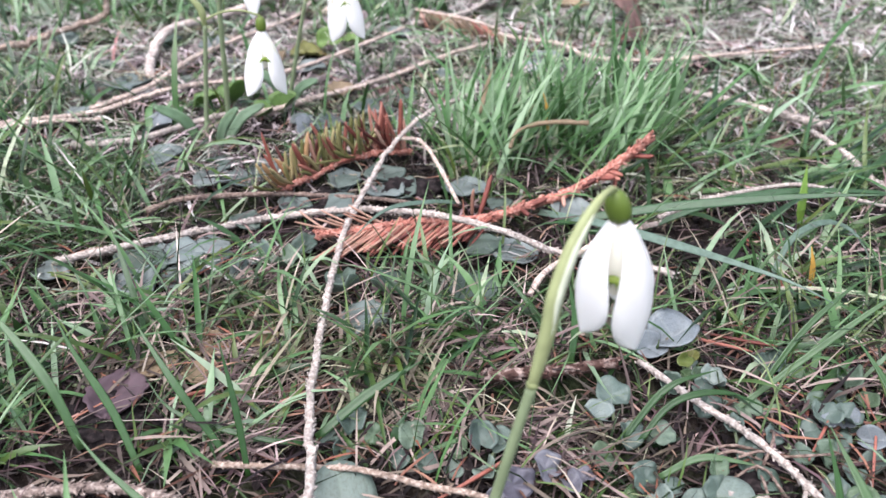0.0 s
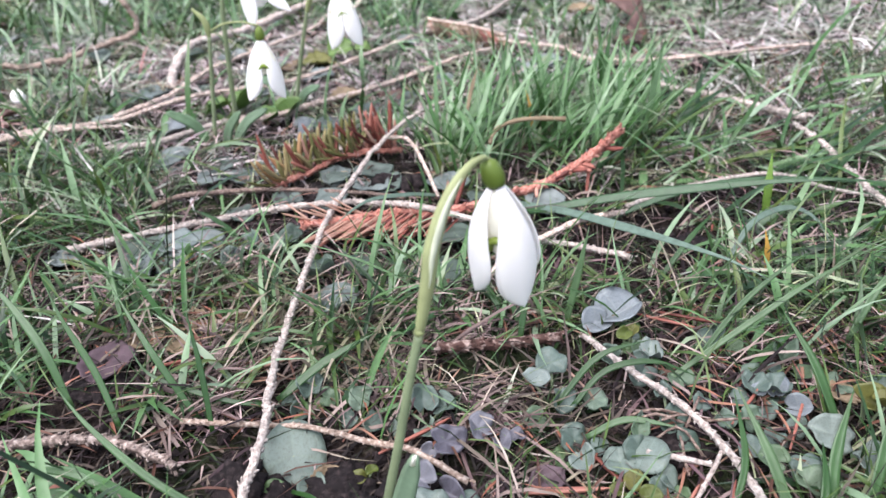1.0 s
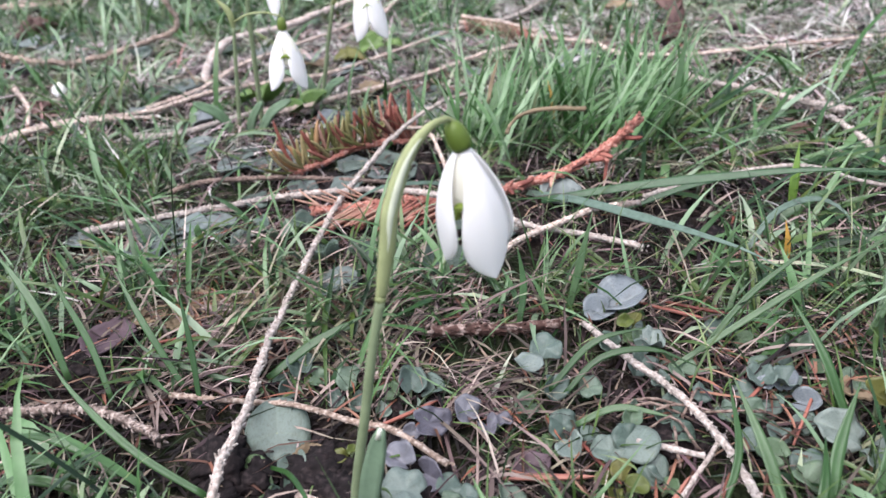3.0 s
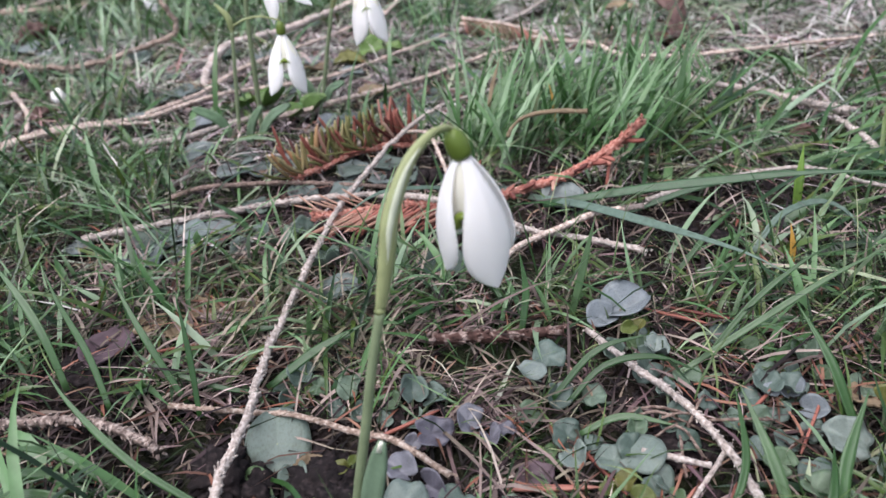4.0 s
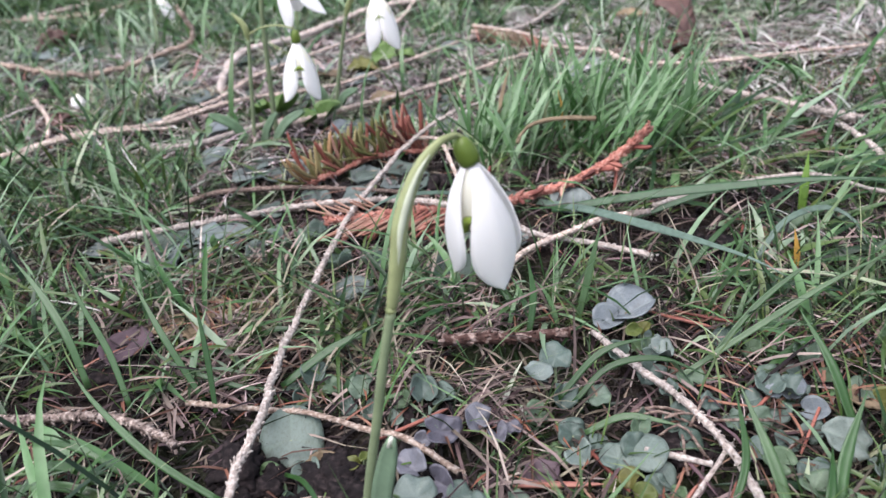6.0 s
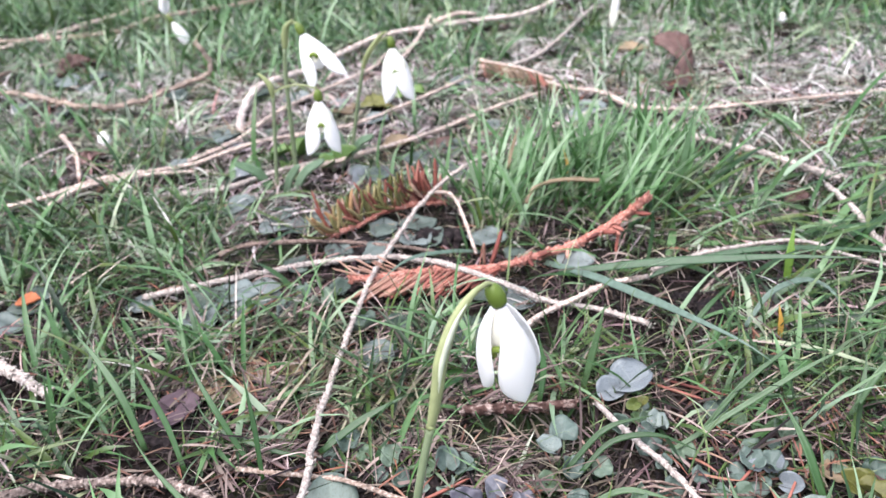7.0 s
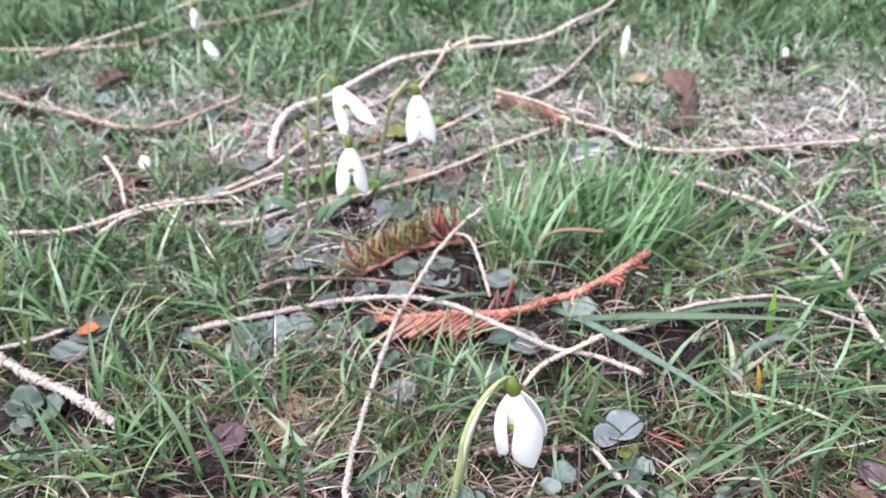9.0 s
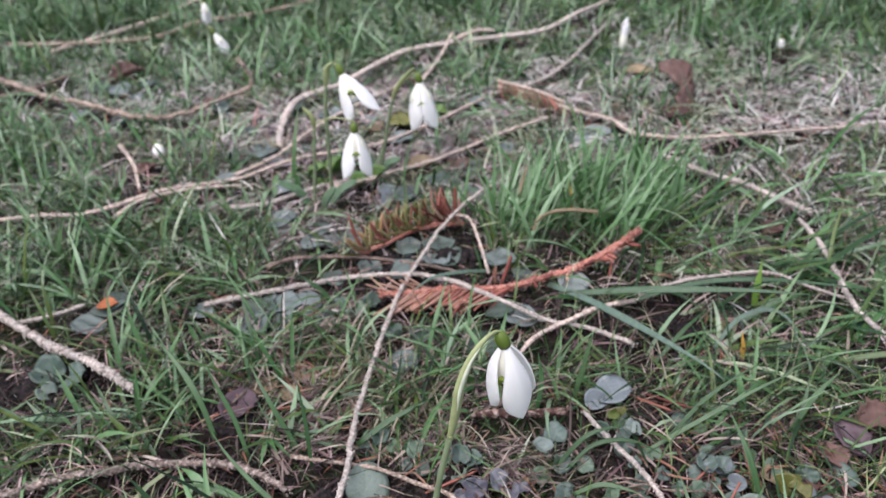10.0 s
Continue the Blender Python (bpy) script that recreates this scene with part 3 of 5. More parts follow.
GREEN = [(-0.0868, 0.2745), (-0.0735, 0.2850), (-0.0645, 0.2935), (-0.051, 0.3035), (-0.0395, 0.3095)]
olive = sprig("spruce sprig with olive needles turning rusty red", GREEN, 0.0013, 0.0014, M_TWIG_RED, 42)
line = spline(lie(GREEN, 0.0013), 200)
for k in range(92):
    s = (k + rng.random()) / 92
    p = line[int(s * 199)]
    w = rng.gauss(-0.15, 0.7)
    way = (-0.16 + rng.gauss(0, 0.18) + 0.25 * math.sin(w), 0.75 * math.sin(w) + rng.gauss(0, 0.12), math.cos(w) * 0.8 + rng.uniform(0.0, 0.2))
    kind = N_RED if s > 0.72 or rng.random() < 0.22 else N_GREEN
    needle_at(olive, kind, p, way, rng, rng.uniform(0.85, 1.3), rng.uniform(0.75, 1.05))

FAN = [(-0.043, 0.4965, 0.009), (-0.016, 0.484, 0.008), (0.008, 0.468, 0.006)]
fan = sprig("brown dead spruce sprig with a comb of dull needles", FAN, 0.0010, 0.0009, M_TWIG_WARM, 43)
line = spline(lie(FAN, 0.001), 100)
for k in range(110):
    p = line[int(rng.random() * 99)]
    needle_at(fan, N_RED if rng.random() < 0.1 else N_DULL, p, (0.3 + rng.gauss(0, 0.1), -0.95, rng.uniform(-0.3, -0.1)), rng, rng.uniform(1.0, 1.9), 0.45)


# ---- snowdrops ----
def petal(name, parent, material, length, width, r0, splay, bulge, cup, turn, axis, place, label="", nu=16, nv=10, thick=0.00035):
    """One spoon-shaped petal hanging along the flower's axis."""
    bm = bmesh.new()
    grid = []
    for i in range(nu + 1):
        s = 0.5 * i / nu + 0.5 * math.sin(0.5 * math.pi * i / nu)
        w = width * (0.14 * (1 - s) ** 2 + s ** 1.15 * max(1 - s ** 2.6, 0) ** 0.8 * 1.9)
        r = r0 + splay * length * s + bulge * length * math.sin(math.pi * s ** 0.85)
        row = []
        for j in range(nv + 1):
            v = 2 * j / nv - 1
            dip = 0.03 * width * math.cos(v * 9.4) * math.sin(math.pi * s)
            row.append(bm.verts.new((r - cup * w * v * v + dip * 0.5, v * w * (1 - 0.12 * cup * v * v), -length * s * (1 - 0.012 * v * v))))
        grid.append(row)
    for a, b in zip(grid, grid[1:]):
        for j in range(nv):
            bm.faces.new((a[j], b[j], b[j + 1], a[j + 1]))
    bmesh.ops.remove_doubles(bm, verts=bm.verts, dist=1e-6)
    turn_m = Matrix.Rotation(radians(turn), 4, "Z")
    aim = Vector((0, 0, -1)).rotation_difference(Vector(axis).normalized()).to_matrix().to_4x4()
    bm.transform(Matrix.Translation(Vector(place)) @ aim @ turn_m)
    ob = part(name, bm, material, parent, label)
    solid = ob.modifiers.new("thickness", "SOLIDIFY")
    solid.thickness = thick
    return ob


def lathe(bm, a, b, radii, seg=14):
    """A turned body from a to b."""
    a, b = Vector(a), Vector(b)
    n = len(radii) - 1
    pts = [a.lerp(b, i / n) for i in range(n + 1)]
    return tube(bm, pts, lambda s: radii[min(int(round(s * n)), n)], seg)


def strap_leaf(parent, points, width, tip_pale=True, name="leaf", material=None):
    """A narrow fleshy leaf with a shallow keel."""
    line = spline(points, 18)
    bm = bmesh.new()
    rows = []
    for i, (p, d, a, b) in enumerate(frames_along(line)):
        s = i / 17
        w = width * (0.65 + 0.35 * math.sin(math.pi * s)) * min(1.0, (1.02 - s) * 6) ** 0.5
        flat = d.cross(Vector((0, -0.75, 0.66)))
        flat = flat.normalized() if flat.length > 0.05 else a
        up = flat.cross(d).normalized()
        rows.append([bm.verts.new(p + flat * w * v + up * (0.22 * w * v * v)) for v in (-1, -0.5, 0, 0.5, 1)])
    for r0, r1 in zip(rows, rows[1:]):
        for j in range(4):
            bm.faces.new((r0[j], r0[j + 1], r1[j + 1], r1[j]))
    ob = part(name, bm, material or M_STRAP, parent)
    solid = ob.modifiers.new("thickness", "SOLIDIFY")
    solid.thickness = 0.0009
    if tip_pale:
        tip = bmesh.new()
        tube(tip, [line[-2], line[-1], line[-1] + (line[-1] - line[-2]) * 0.35], lambda s: width * (0.4 - 0.25 * s), 8, 0.6)
        part("leaf_tip", tip, M_INNER, ob, "pale blunt tip")
    return ob


def snowdrop(label, stem, spathe, stalk, ovary, axis, length, width, turns, splays, stem_r=0.0013, detail=True, leaves=(), sizes=(1, 1, 1), bulge=0.12, cup=0.45, scale=1.0, marks=True, ovary_axis=None, open_inner=0.12):
    """A flower with stem, sheath, arched stalk, ovary, three outer and three inner petals."""
    foot = (stem[0][0], stem[0][1], 0.0)
    ob = base("snowdrop", foot, label, "flower", "snowdrops")
    off = Vector(foot)
    here = lambda q: Vector(q) - off  # noqa: E731
    bm = bmesh.new()
    tube(bm, spline([here(q) for q in stem], 30), lambda s: stem_r * (1.12 - 0.2 * s), 12)
    part("stem", bm, M_STEM, ob)
    if spathe:
        bm = bmesh.new()
        tube(bm, spline([here(q) for q in spathe], 30), lambda s: stem_r * (0.98 + 0.72 * math.sin(math.pi * min(s * 1.05, 1)) ** 0.8) * (1 - 0.45 * s ** 3), 12, 0.8)
        sheath = part("spathe", bm, M_SPATHE, ob, "yellow-green sheath")
        if detail:
            bm = bmesh.new()
            line = spline([here(q) for q in spathe], 40)[9:33]
            tube(bm, [p + Vector((0.00035, -stem_r * 1.0, 0.0001)) for p in line], lambda s: 0.0001 + 0.0006 * math.sin(math.pi * s), 8, 0.9)
            part("membrane", bm, M_MEMBRANE, sheath, "thin white membrane")
            bm = bmesh.new()
            q = here(stem[-1])
            tube(bm, [q - Vector((0.0003, 0, 0.0006)), q, q + Vector((0.0001, 0.0001, 0.0002))], lambda s: stem_r * 1.04, 12)
            part("node", bm, M_SPATHE, ob, "pale ring where the sheath starts")
    if stalk:
        bm = bmesh.new()
        tube(bm, spline([here(q) for q in stalk], 16), lambda s: stem_r * 0.5, 8)
        part("flower_stalk", bm, M_SPATHE, ob)
    ax = Vector(axis).normalized()
    top = here(ovary)
    size = 0.0056 * scale
    bm = bmesh.new()
    down = Vector(ovary_axis or axis).normalized()
    lathe(bm, top, top + down * size, [r * scale for r in (0.0006, 0.0014, 0.0018, 0.0020, 0.0021, 0.0021, 0.0020, 0.0018)])
    part("ovary", bm, M_OVARY, ob, "glossy green ovary")
    seat = top + down * size * 0.92
    for turn, splay, share in zip(turns, splays, sizes):
        petal("outer_petal", ob, M_PETAL, length * share, width, 0.0010 * scale, splay, bulge, cup, turn, ax, seat)
    for k in range(3):
        turn = turns[0] + 60 + 120 * k
        inner = petal("inner_petal", ob, M_INNER, length * 0.56, width * 0.85, 0.0006 * scale, open_inner, 0.10, 0.3, turn, ax, seat, nu=10, nv=6)
        if marks:
            bm = bmesh.new()
            arch = []
            for i in range(9):
                w = math.pi * i / 8
                arch.append(Vector((0.0007 * scale + length * 0.56 * (open_inner * 0.85 + 0.10 * 0.45) + 0.0005, math.cos(w) * width * 0.24, -length * 0.56 * (0.88 - 0.17 * math.sin(w)))))
            tube(bm, arch, lambda s: 0.001 * scale, 6, 0.8)
            turn_m = Matrix.Rotation(radians(turn), 4, "Z")
            aim = Vector((0, 0, -1)).rotation_difference(ax).to_matrix().to_4x4()
            bm.transform(Matrix.Translation(seat) @ aim @ turn_m)
            part("green_mark", bm, M_MARK, inner, "green horseshoe mark")
    for points, w in leaves:
        strap_leaf(ob, [here(q) for q in points], w, detail)
    return ob


snowdrop("white snowdrop nodding on a single green stem, sharply seen",
         [(-0.0178, 0.108, -0.002), (-0.0149, 0.1085, 0.0152), (-0.0116, 0.1092, 0.0311), (-0.0088, 0.1105, 0.0459), (-0.0062, 0.1122, 0.0578)],
         [(-0.0062, 0.1122, 0.0576), (-0.0044, 0.1140, 0.0675), (-0.0036, 0.1155, 0.0734), (-0.0016, 0.1180, 0.0798), (0.0006, 0.1205, 0.0838), (0.0034, 0.1240, 0.0860), (0.0054, 0.1265, 0.0857)],
         [(0.0030, 0.1238, 0.0858), (0.0050, 0.1262, 0.0860), (0.0064, 0.1278, 0.0848)],
         (0.0057, 0.1274, 0.0852), (0.10, 0.03, -1), 0.0265, 0.0064, (-50, 199, 62), (0.15, 0.25, 0.27), sizes=(1.0, 0.86, 0.95), stem_r=0.00098, ovary_axis=(0.36, 0.05, -1),
         leaves=[([(-0.0145, 0.1075, -0.002), (-0.0125, 0.107, 0.012), (-0.0082, 0.107, 0.030)], 0.0021),
                 ([(-0.018, 0.105, -0.002), (-0.020, 0.101, 0.007), (-0.0275, 0.1005, 0.0115), (-0.032, 0.1012, 0.0115)], 0.0024)])
snowdrop("white snowdrop on a bowed stalk, two petals parted",
         [(-0.1272, 0.318, 0.0), (-0.1232, 0.318, 0.0261), (-0.1192, 0.318, 0.0520)], [(-0.1192, 0.318, 0.0518), (-0.1200, 0.318, 0.0585), (-0.1245, 0.318, 0.0640)],
         [(-0.1192, 0.318, 0.0540), (-0.1120, 0.318, 0.0572), (-0.1040, 0.318, 0.0580), (-0.0966, 0.318, 0.0562)],
         (-0.0966, 0.318, 0.0560), (-0.04, -0.03, -1), 0.0262, 0.0077, (228, -10, 109), (0.31, 0.31, 0.5), 0.0009, False, bulge=0.08, open_inner=0.3, sizes=(1, 1, 0.75),
         leaves=[([(-0.121, 0.314, 0), (-0.116, 0.311, 0.012), (-0.108, 0.306, 0.022)], 0.0022), ([(-0.131, 0.320, 0), (-0.136, 0.319, 0.011), (-0.146, 0.316, 0.018)], 0.0022),
                 ([(-0.119, 0.322, 0), (-0.112, 0.324, 0.010), (-0.102, 0.325, 0.016)], 0.0022)])
snowdrop("white snowdrop with nearly closed petals on a curved stem",
         [(-0.0998, 0.3635, 0.0), (-0.0924, 0.3635, 0.0300), (-0.0870, 0.3635, 0.0500)], [(-0.0870, 0.3635, 0.0498), (-0.0840, 0.3635, 0.0565), (-0.0765, 0.3635, 0.0660), (-0.0725, 0.3635, 0.0690)],
         [(-0.0850, 0.3635, 0.0530), (-0.0800, 0.3635, 0.0610), (-0.0740, 0.3635, 0.0655), (-0.0706, 0.3635, 0.0660)],
         (-0.0706, 0.3635, 0.0665), (0.05, -0.03, -1), 0.0282, 0.0086, (225, -17, 104), (0.27, 0.28, 0.5), 0.0010, False, bulge=0.08, open_inner=0.28, sizes=(1, 1, 0.75),
         leaves=[([(-0.098, 0.360, 0), (-0.092, 0.357, 0.011), (-0.083, 0.352, 0.017)], 0.0022), ([(-0.103, 0.366, 0), (-0.108, 0.366, 0.012), (-0.118, 0.364, 0.017)], 0.0022)])
snowdrop("white snowdrop hanging askew with spread petals",
         [(-0.1198, 0.3287, 0.0), (-0.1177, 0.3287, 0.0279), (-0.1156, 0.3287, 0.0559), (-0.1135, 0.3287, 0.0720)], [(-0.1135, 0.3287, 0.0718), (-0.1112, 0.3287, 0.0815), (-0.1070, 0.3287, 0.0852)],
         [(-0.1120, 0.3287, 0.0790), (-0.1090, 0.3287, 0.0835), (-0.1052, 0.3287, 0.0838)],
         (-0.1055, 0.3287, 0.0840), (0.42, -0.1, -1), 0.0255, 0.0075, (228, -7, 110), (0.33, 0.41, 0.5), 0.0011, False, bulge=0.08, open_inner=0.3, sizes=(1, 1, 0.75))
snowdrop("small closed white snowdrop bud far back",
         [(-0.312, 0.567, 0.0), (-0.309, 0.566, 0.030), (-0.306, 0.564, 0.046)], [(-0.306, 0.564, 0.045), (-0.3045, 0.562, 0.051), (-0.3025, 0.561, 0.053)],
         [], (-0.3025, 0.560, 0.0520), (-0.1, 0.0, -1), 0.0205, 0.0056, (200, 320, 80), (0.0, 0.0, 0.0), 0.0011, False, scale=0.8, bulge=0.10, marks=False)
snowdrop("small closed white snowdrop bud drooping near the grass",
         [(-0.298, 0.546, 0.0), (-0.297, 0.545, 0.018), (-0.294, 0.543, 0.029)], [(-0.294, 0.543, 0.0285), (-0.293, 0.542, 0.0315), (-0.291, 0.541, 0.0320)],
         [], (-0.2915, 0.5405, 0.0310), (0.55, -0.05, -1), 0.0200, 0.0056, (200, 320, 80), (0.0, 0.0, 0.0), 0.0011, False, scale=0.8, bulge=0.10, marks=False)
snowdrop("slim upright white snowdrop bud on a bent pale stalk",
         [(0.0300, 0.535, 0.0), (0.0370, 0.548, 0.0015), (0.0450, 0.560, 0.0030), (0.0480, 0.566, 0.0045)], [],
         [], (0.0482, 0.567, 0.0040), (0.08, 0.1, 1), 0.0270, 0.0036, (200, 320, 80), (-0.02, -0.02, -0.02), 0.0011, False, scale=0.7, bulge=0.06, marks=False)
snowdrop("tiny white snowdrop bud low in the grass",
         [(-0.2600, 0.377, 0.0), (-0.2595, 0.376, 0.006), (-0.2585, 0.374, 0.0100)], [],
         [], (-0.2585, 0.374, 0.0105), (0.5, -0.5, -0.45), 0.0095, 0.0050, (200, 320, 80), (0.0, 0.0, 0.0), 0.0008, False, scale=0.55, bulge=0.14, marks=False)
snowdrop("tiny white snowdrop bud in short grass",
         [(0.1750, 0.600, 0.0), (0.1745, 0.599, 0.010), (0.1740, 0.597, 0.0130)], [],
         [], (0.1740, 0.597, 0.0130), (0.1, -0.2, -1), 0.0085, 0.0034, (200, 320, 80), (0.0, 0.0, 0.0), 0.0008, False, scale=0.55, bulge=0.14, marks=False)


# ---- round-leaved ground plants ----
def round_leaf_mesh(name, seed, material, notch=0.75, ragged=1.0):
    """A round leaf, 1 across, with a notch at its stalk, slightly cupped and wavy."""
    rng = random.Random(seed)
    waves = [(rng.uniform(0.02, 0.08), rng.randint(2, 6), rng.uniform(0, 6.28)) for _ in range(3)]
    cup, gape, notch = rng.uniform(-0.3, 0.8), rng.uniform(0.3, 0.9), notch * rng.uniform(0.45, 1.0)
    fold = rng.uniform(0.0, 0.75)
    skew = [(ragged * rng.uniform(0.03, 0.09) / (k - 1) ** 0.8, k, rng.uniform(0, 6.28)) for k in (2, 3, 5, 9)]
    seg, rings = 28, 5
    verts, faces = [(0.0, 0.0, 0.0)], []
    for j in range(1, rings + 1):
        f = j / rings
        for k in range(seg):
            w = 2 * math.pi * k / seg
            r = 0.5 * (1 - notch * max(0.0, 1 - abs(w - math.pi) / gape) * f) * (1 + sum(a * math.sin(k * w + o) for a, k, o in skew))
            z = cup * (f * r) ** 2 * 2 + fold * abs(math.sin(w)) * r * f + sum(a * math.sin(n * w + o) for a, n, o in waves) * f * f - 0.03 * abs(math.cos(w)) * f
            verts.append((math.cos(w) * r * f, math.sin(w) * r * f, z))
    for k in range(seg):
        faces.append((0, 1 + k, 1 + (k + 1) % seg))
        for j in range(rings - 1):
            a, b = 1 + j * seg, 1 + (j + 1) * seg
            faces.append((a + k, b + k, b + (k + 1) % seg, a + (k + 1) % seg))
    top = len(verts)
    verts += [(x, y, z - 0.025) for x, y, z in verts]
    faces += [tuple(i + top for i in reversed(f)) for f in faces]
    rim = 1 + (rings - 1) * seg
    faces += [(rim + k, rim + (k + 1) % seg, rim + (k + 1) % seg + top, rim + k + top)[::-1] for k in range(seg)]
    me = bpy.data.meshes.new(name)
    me.from_pydata(verts, [], faces)
    for f in me.polygons:
        f.use_smooth = True
    me.materials.append(material)
    return me


LEAF_MESH = {
    "round": [round_leaf_mesh("leaf", s, M_ROUND) for s in range(9)],
    "purple": [round_leaf_mesh("leaf", s + 10, M_PURPLE) for s in range(3)],
    "slate": [round_leaf_mesh("leaf", s + 31, M_SLATE, 0.5, 0.5) for s in range(3)],
    "fresh": [round_leaf_mesh("leaf", s + 41, M_FRESHLEAF, 0.4, 0.6) for s in range(3)],
    "olive": [round_leaf_mesh("leaf", s + 20, M_OLIVE, 0.3) for s in range(3)],
    "grey": [round_leaf_mesh("leaf", s + 31, M_GREYLEAF, 0.35, 0.4) for s in range(3)],
}
LEAF_LABEL = {
    "round": "low plant with round grey-green leaves on the soil",
    "purple": "low plant with rounded purplish grey leaves",
    "slate": "low plant with broad slate-grey leaves",
    "fresh": "fresh green leaves growing beside the white flowers",
    "olive": "small seedling with olive-green leaves",
    "grey": "flat grey-green leaves lying on the ground",
}


def leaf_plant(kind, leaves, seed):
    """leaves: x, y, size, height over ground."""
    rng = random.Random(seed)
    cx, cy = sum(q[0] for q in leaves) / len(leaves), sum(q[1] for q in leaves) / len(leaves)
    foot = Vector((cx, cy, float(height(cx, cy))))
    ob = base("round_leaf_plant", foot, LEAF_LABEL[kind], "ground plant", "round-leaved plants")
    for x, y, size, up in leaves:
        z = float(height(x, y)) + up
        leaf = new("leaf", rng.choice(LEAF_MESH[kind]))
        away = math.atan2(y - cy, x - cx) if len(leaves) > 1 else rng.uniform(0, 6.28)
        leaf.parent = ob
        CLEAR.append((x, y, size * 0.15))
        tilt = rng.uniform(-0.7, 0.8)
        leaf.matrix_basis = (Matrix.Translation(Vector((x, y, z)) - foot) @ Matrix.Rotation(-tilt * 0.8, 4, (-0.2, -1, 0)) @ Matrix.Rotation(rng.uniform(-0.1, 0.6), 4, "X")
                             @ Matrix.Rotation(away + rng.uniform(-0.5, 0.5), 4, "Z") @ Matrix.Diagonal((size * 0.88, size * 0.88 * rng.uniform(0.8, 1.0), size * 0.88, 1)))
        bm = bmesh.new()
        a = Vector((x, y, z - 0.0003)) - foot
        tube(bm, spline([Vector(((x - cx) * 0.3, (y - cy) * 0.3, -0.001)), a * 0.6 - Vector((0, 0, 0.0004)), a], 6), lambda s: 0.0004, 5)
        part("leaf_stalk", bm, M_STEM, ob)
    return ob


leaf_plant("grey", [(-0.0435, 0.1325, 0.0225, 0.004), (-0.0375, 0.1255, 0.009, 0.002)], 1)
leaf_plant("round", [(-0.043, 0.119, 0.009, 0.002), (-0.037, 0.118, 0.008, 0.002), (-0.046, 0.123, 0.008, 0.002)], 2)
leaf_plant("round", [(-0.044, 0.154, 0.0095, 0.006), (-0.038, 0.151, 0.007, 0.004), (-0.046, 0.148, 0.007, 0.003), (-0.049, 0.151, 0.006, 0.003)], 3)
leaf_plant("round", [(-0.028, 0.149, 0.009, 0.004), (-0.031, 0.144, 0.006, 0.002), (-0.025, 0.143, 0.007, 0.002)], 4)
leaf_plant("round", [(-0.012, 0.149, 0.009, 0.005), (-0.016, 0.146, 0.007, 0.003), (-0.006, 0.148, 0.008, 0.005), (-0.010, 0.142, 0.007, 0.002), (-0.018, 0.142, 0.006, 0.002)], 5)
leaf_plant("purple", [(-0.005, 0.1345, 0.0115, 0.005), (-0.009, 0.132, 0.006, 0.004)], 6)
leaf_plant("purple", [(0.003, 0.140, 0.009, 0.005), (0.009, 0.1375, 0.0075, 0.004), (0.0125, 0.140, 0.006, 0.004)], 7)
leaf_plant("purple", [(-0.010, 0.124, 0.010, 0.004), (-0.003, 0.122, 0.009, 0.003)], 8)
leaf_plant("round", [(-0.0065, 0.113, 0.0125, 0.009), (-0.012, 0.111, 0.008, 0.006), (0.002, 0.119, 0.008, 0.004), (0.006, 0.117, 0.007, 0.004), (0.003, 0.115, 0.007, 0.004)], 9)
leaf_plant("round", [(0.022, 0.162, 0.0105, 0.008), (0.0175, 0.156, 0.009, 0.006), (0.024, 0.152, 0.009, 0.005), (0.018, 0.147, 0.008, 0.003), (0.033, 0.153, 0.009, 0.005)], 10)
leaf_plant("round", [(0.027, 0.140, 0.010, 0.005), (0.029, 0.134, 0.008, 0.003), (0.024, 0.135, 0.008, 0.003), (0.033, 0.138, 0.006, 0.003)], 11)
leaf_plant("slate", [(0.0435, 0.186, 0.0165, 0.006), (0.0365, 0.1825, 0.0105, 0.005)], 12)
leaf_plant("round", [(0.047, 0.168, 0.006, 0.004), (0.044, 0.172, 0.005, 0.003)], 13)
leaf_plant("olive", [(0.043, 0.173, 0.0055, 0.008), (0.046, 0.176, 0.005, 0.007)], 14)
leaf_plant("round", [(0.070, 0.179, 0.0095, 0.005), (0.075, 0.177, 0.007, 0.004), (0.066, 0.175, 0.006, 0.003)], 15)
leaf_plant("round", [(0.088, 0.173, 0.0095, 0.005), (0.092, 0.168, 0.007, 0.003), (0.084, 0.168, 0.006, 0.003)], 16)
leaf_plant("round", [(0.076, 0.159, 0.0095, 0.005), (0.0815, 0.159, 0.009, 0.005), (0.072, 0.156, 0.007, 0.003), (0.078, 0.153, 0.007, 0.003)], 17)
leaf_plant("grey", [(0.0435, 0.133, 0.0125, 0.006), (0.0375, 0.132, 0.010, 0.004), (0.047, 0.128, 0.008, 0.003)], 18)
leaf_plant("round", [(0.046, 0.125, 0.0075, 0.004), (0.050, 0.123, 0.006, 0.003)], 19)
leaf_plant("grey", [(0.090, 0.142, 0.0135, 0.005), (0.096, 0.134, 0.010, 0.004), (0.099, 0.140, 0.008, 0.003)], 20)
leaf_plant("round", [(0.057, 0.161, 0.008, 0.003), (0.061, 0.153, 0.007, 0.003), (0.066, 0.148, 0.007, 0.003), (0.071, 0.148, 0.008, 0.003), (0.054, 0.165, 0.006, 0.002)], 21)
leaf_plant("olive", [(0.040, 0.1265, 0.006, 0.005), (0.036, 0.124, 0.005, 0.004), (0.043, 0.122, 0.006, 0.005), (0.038, 0.121, 0.005, 0.003)], 22)
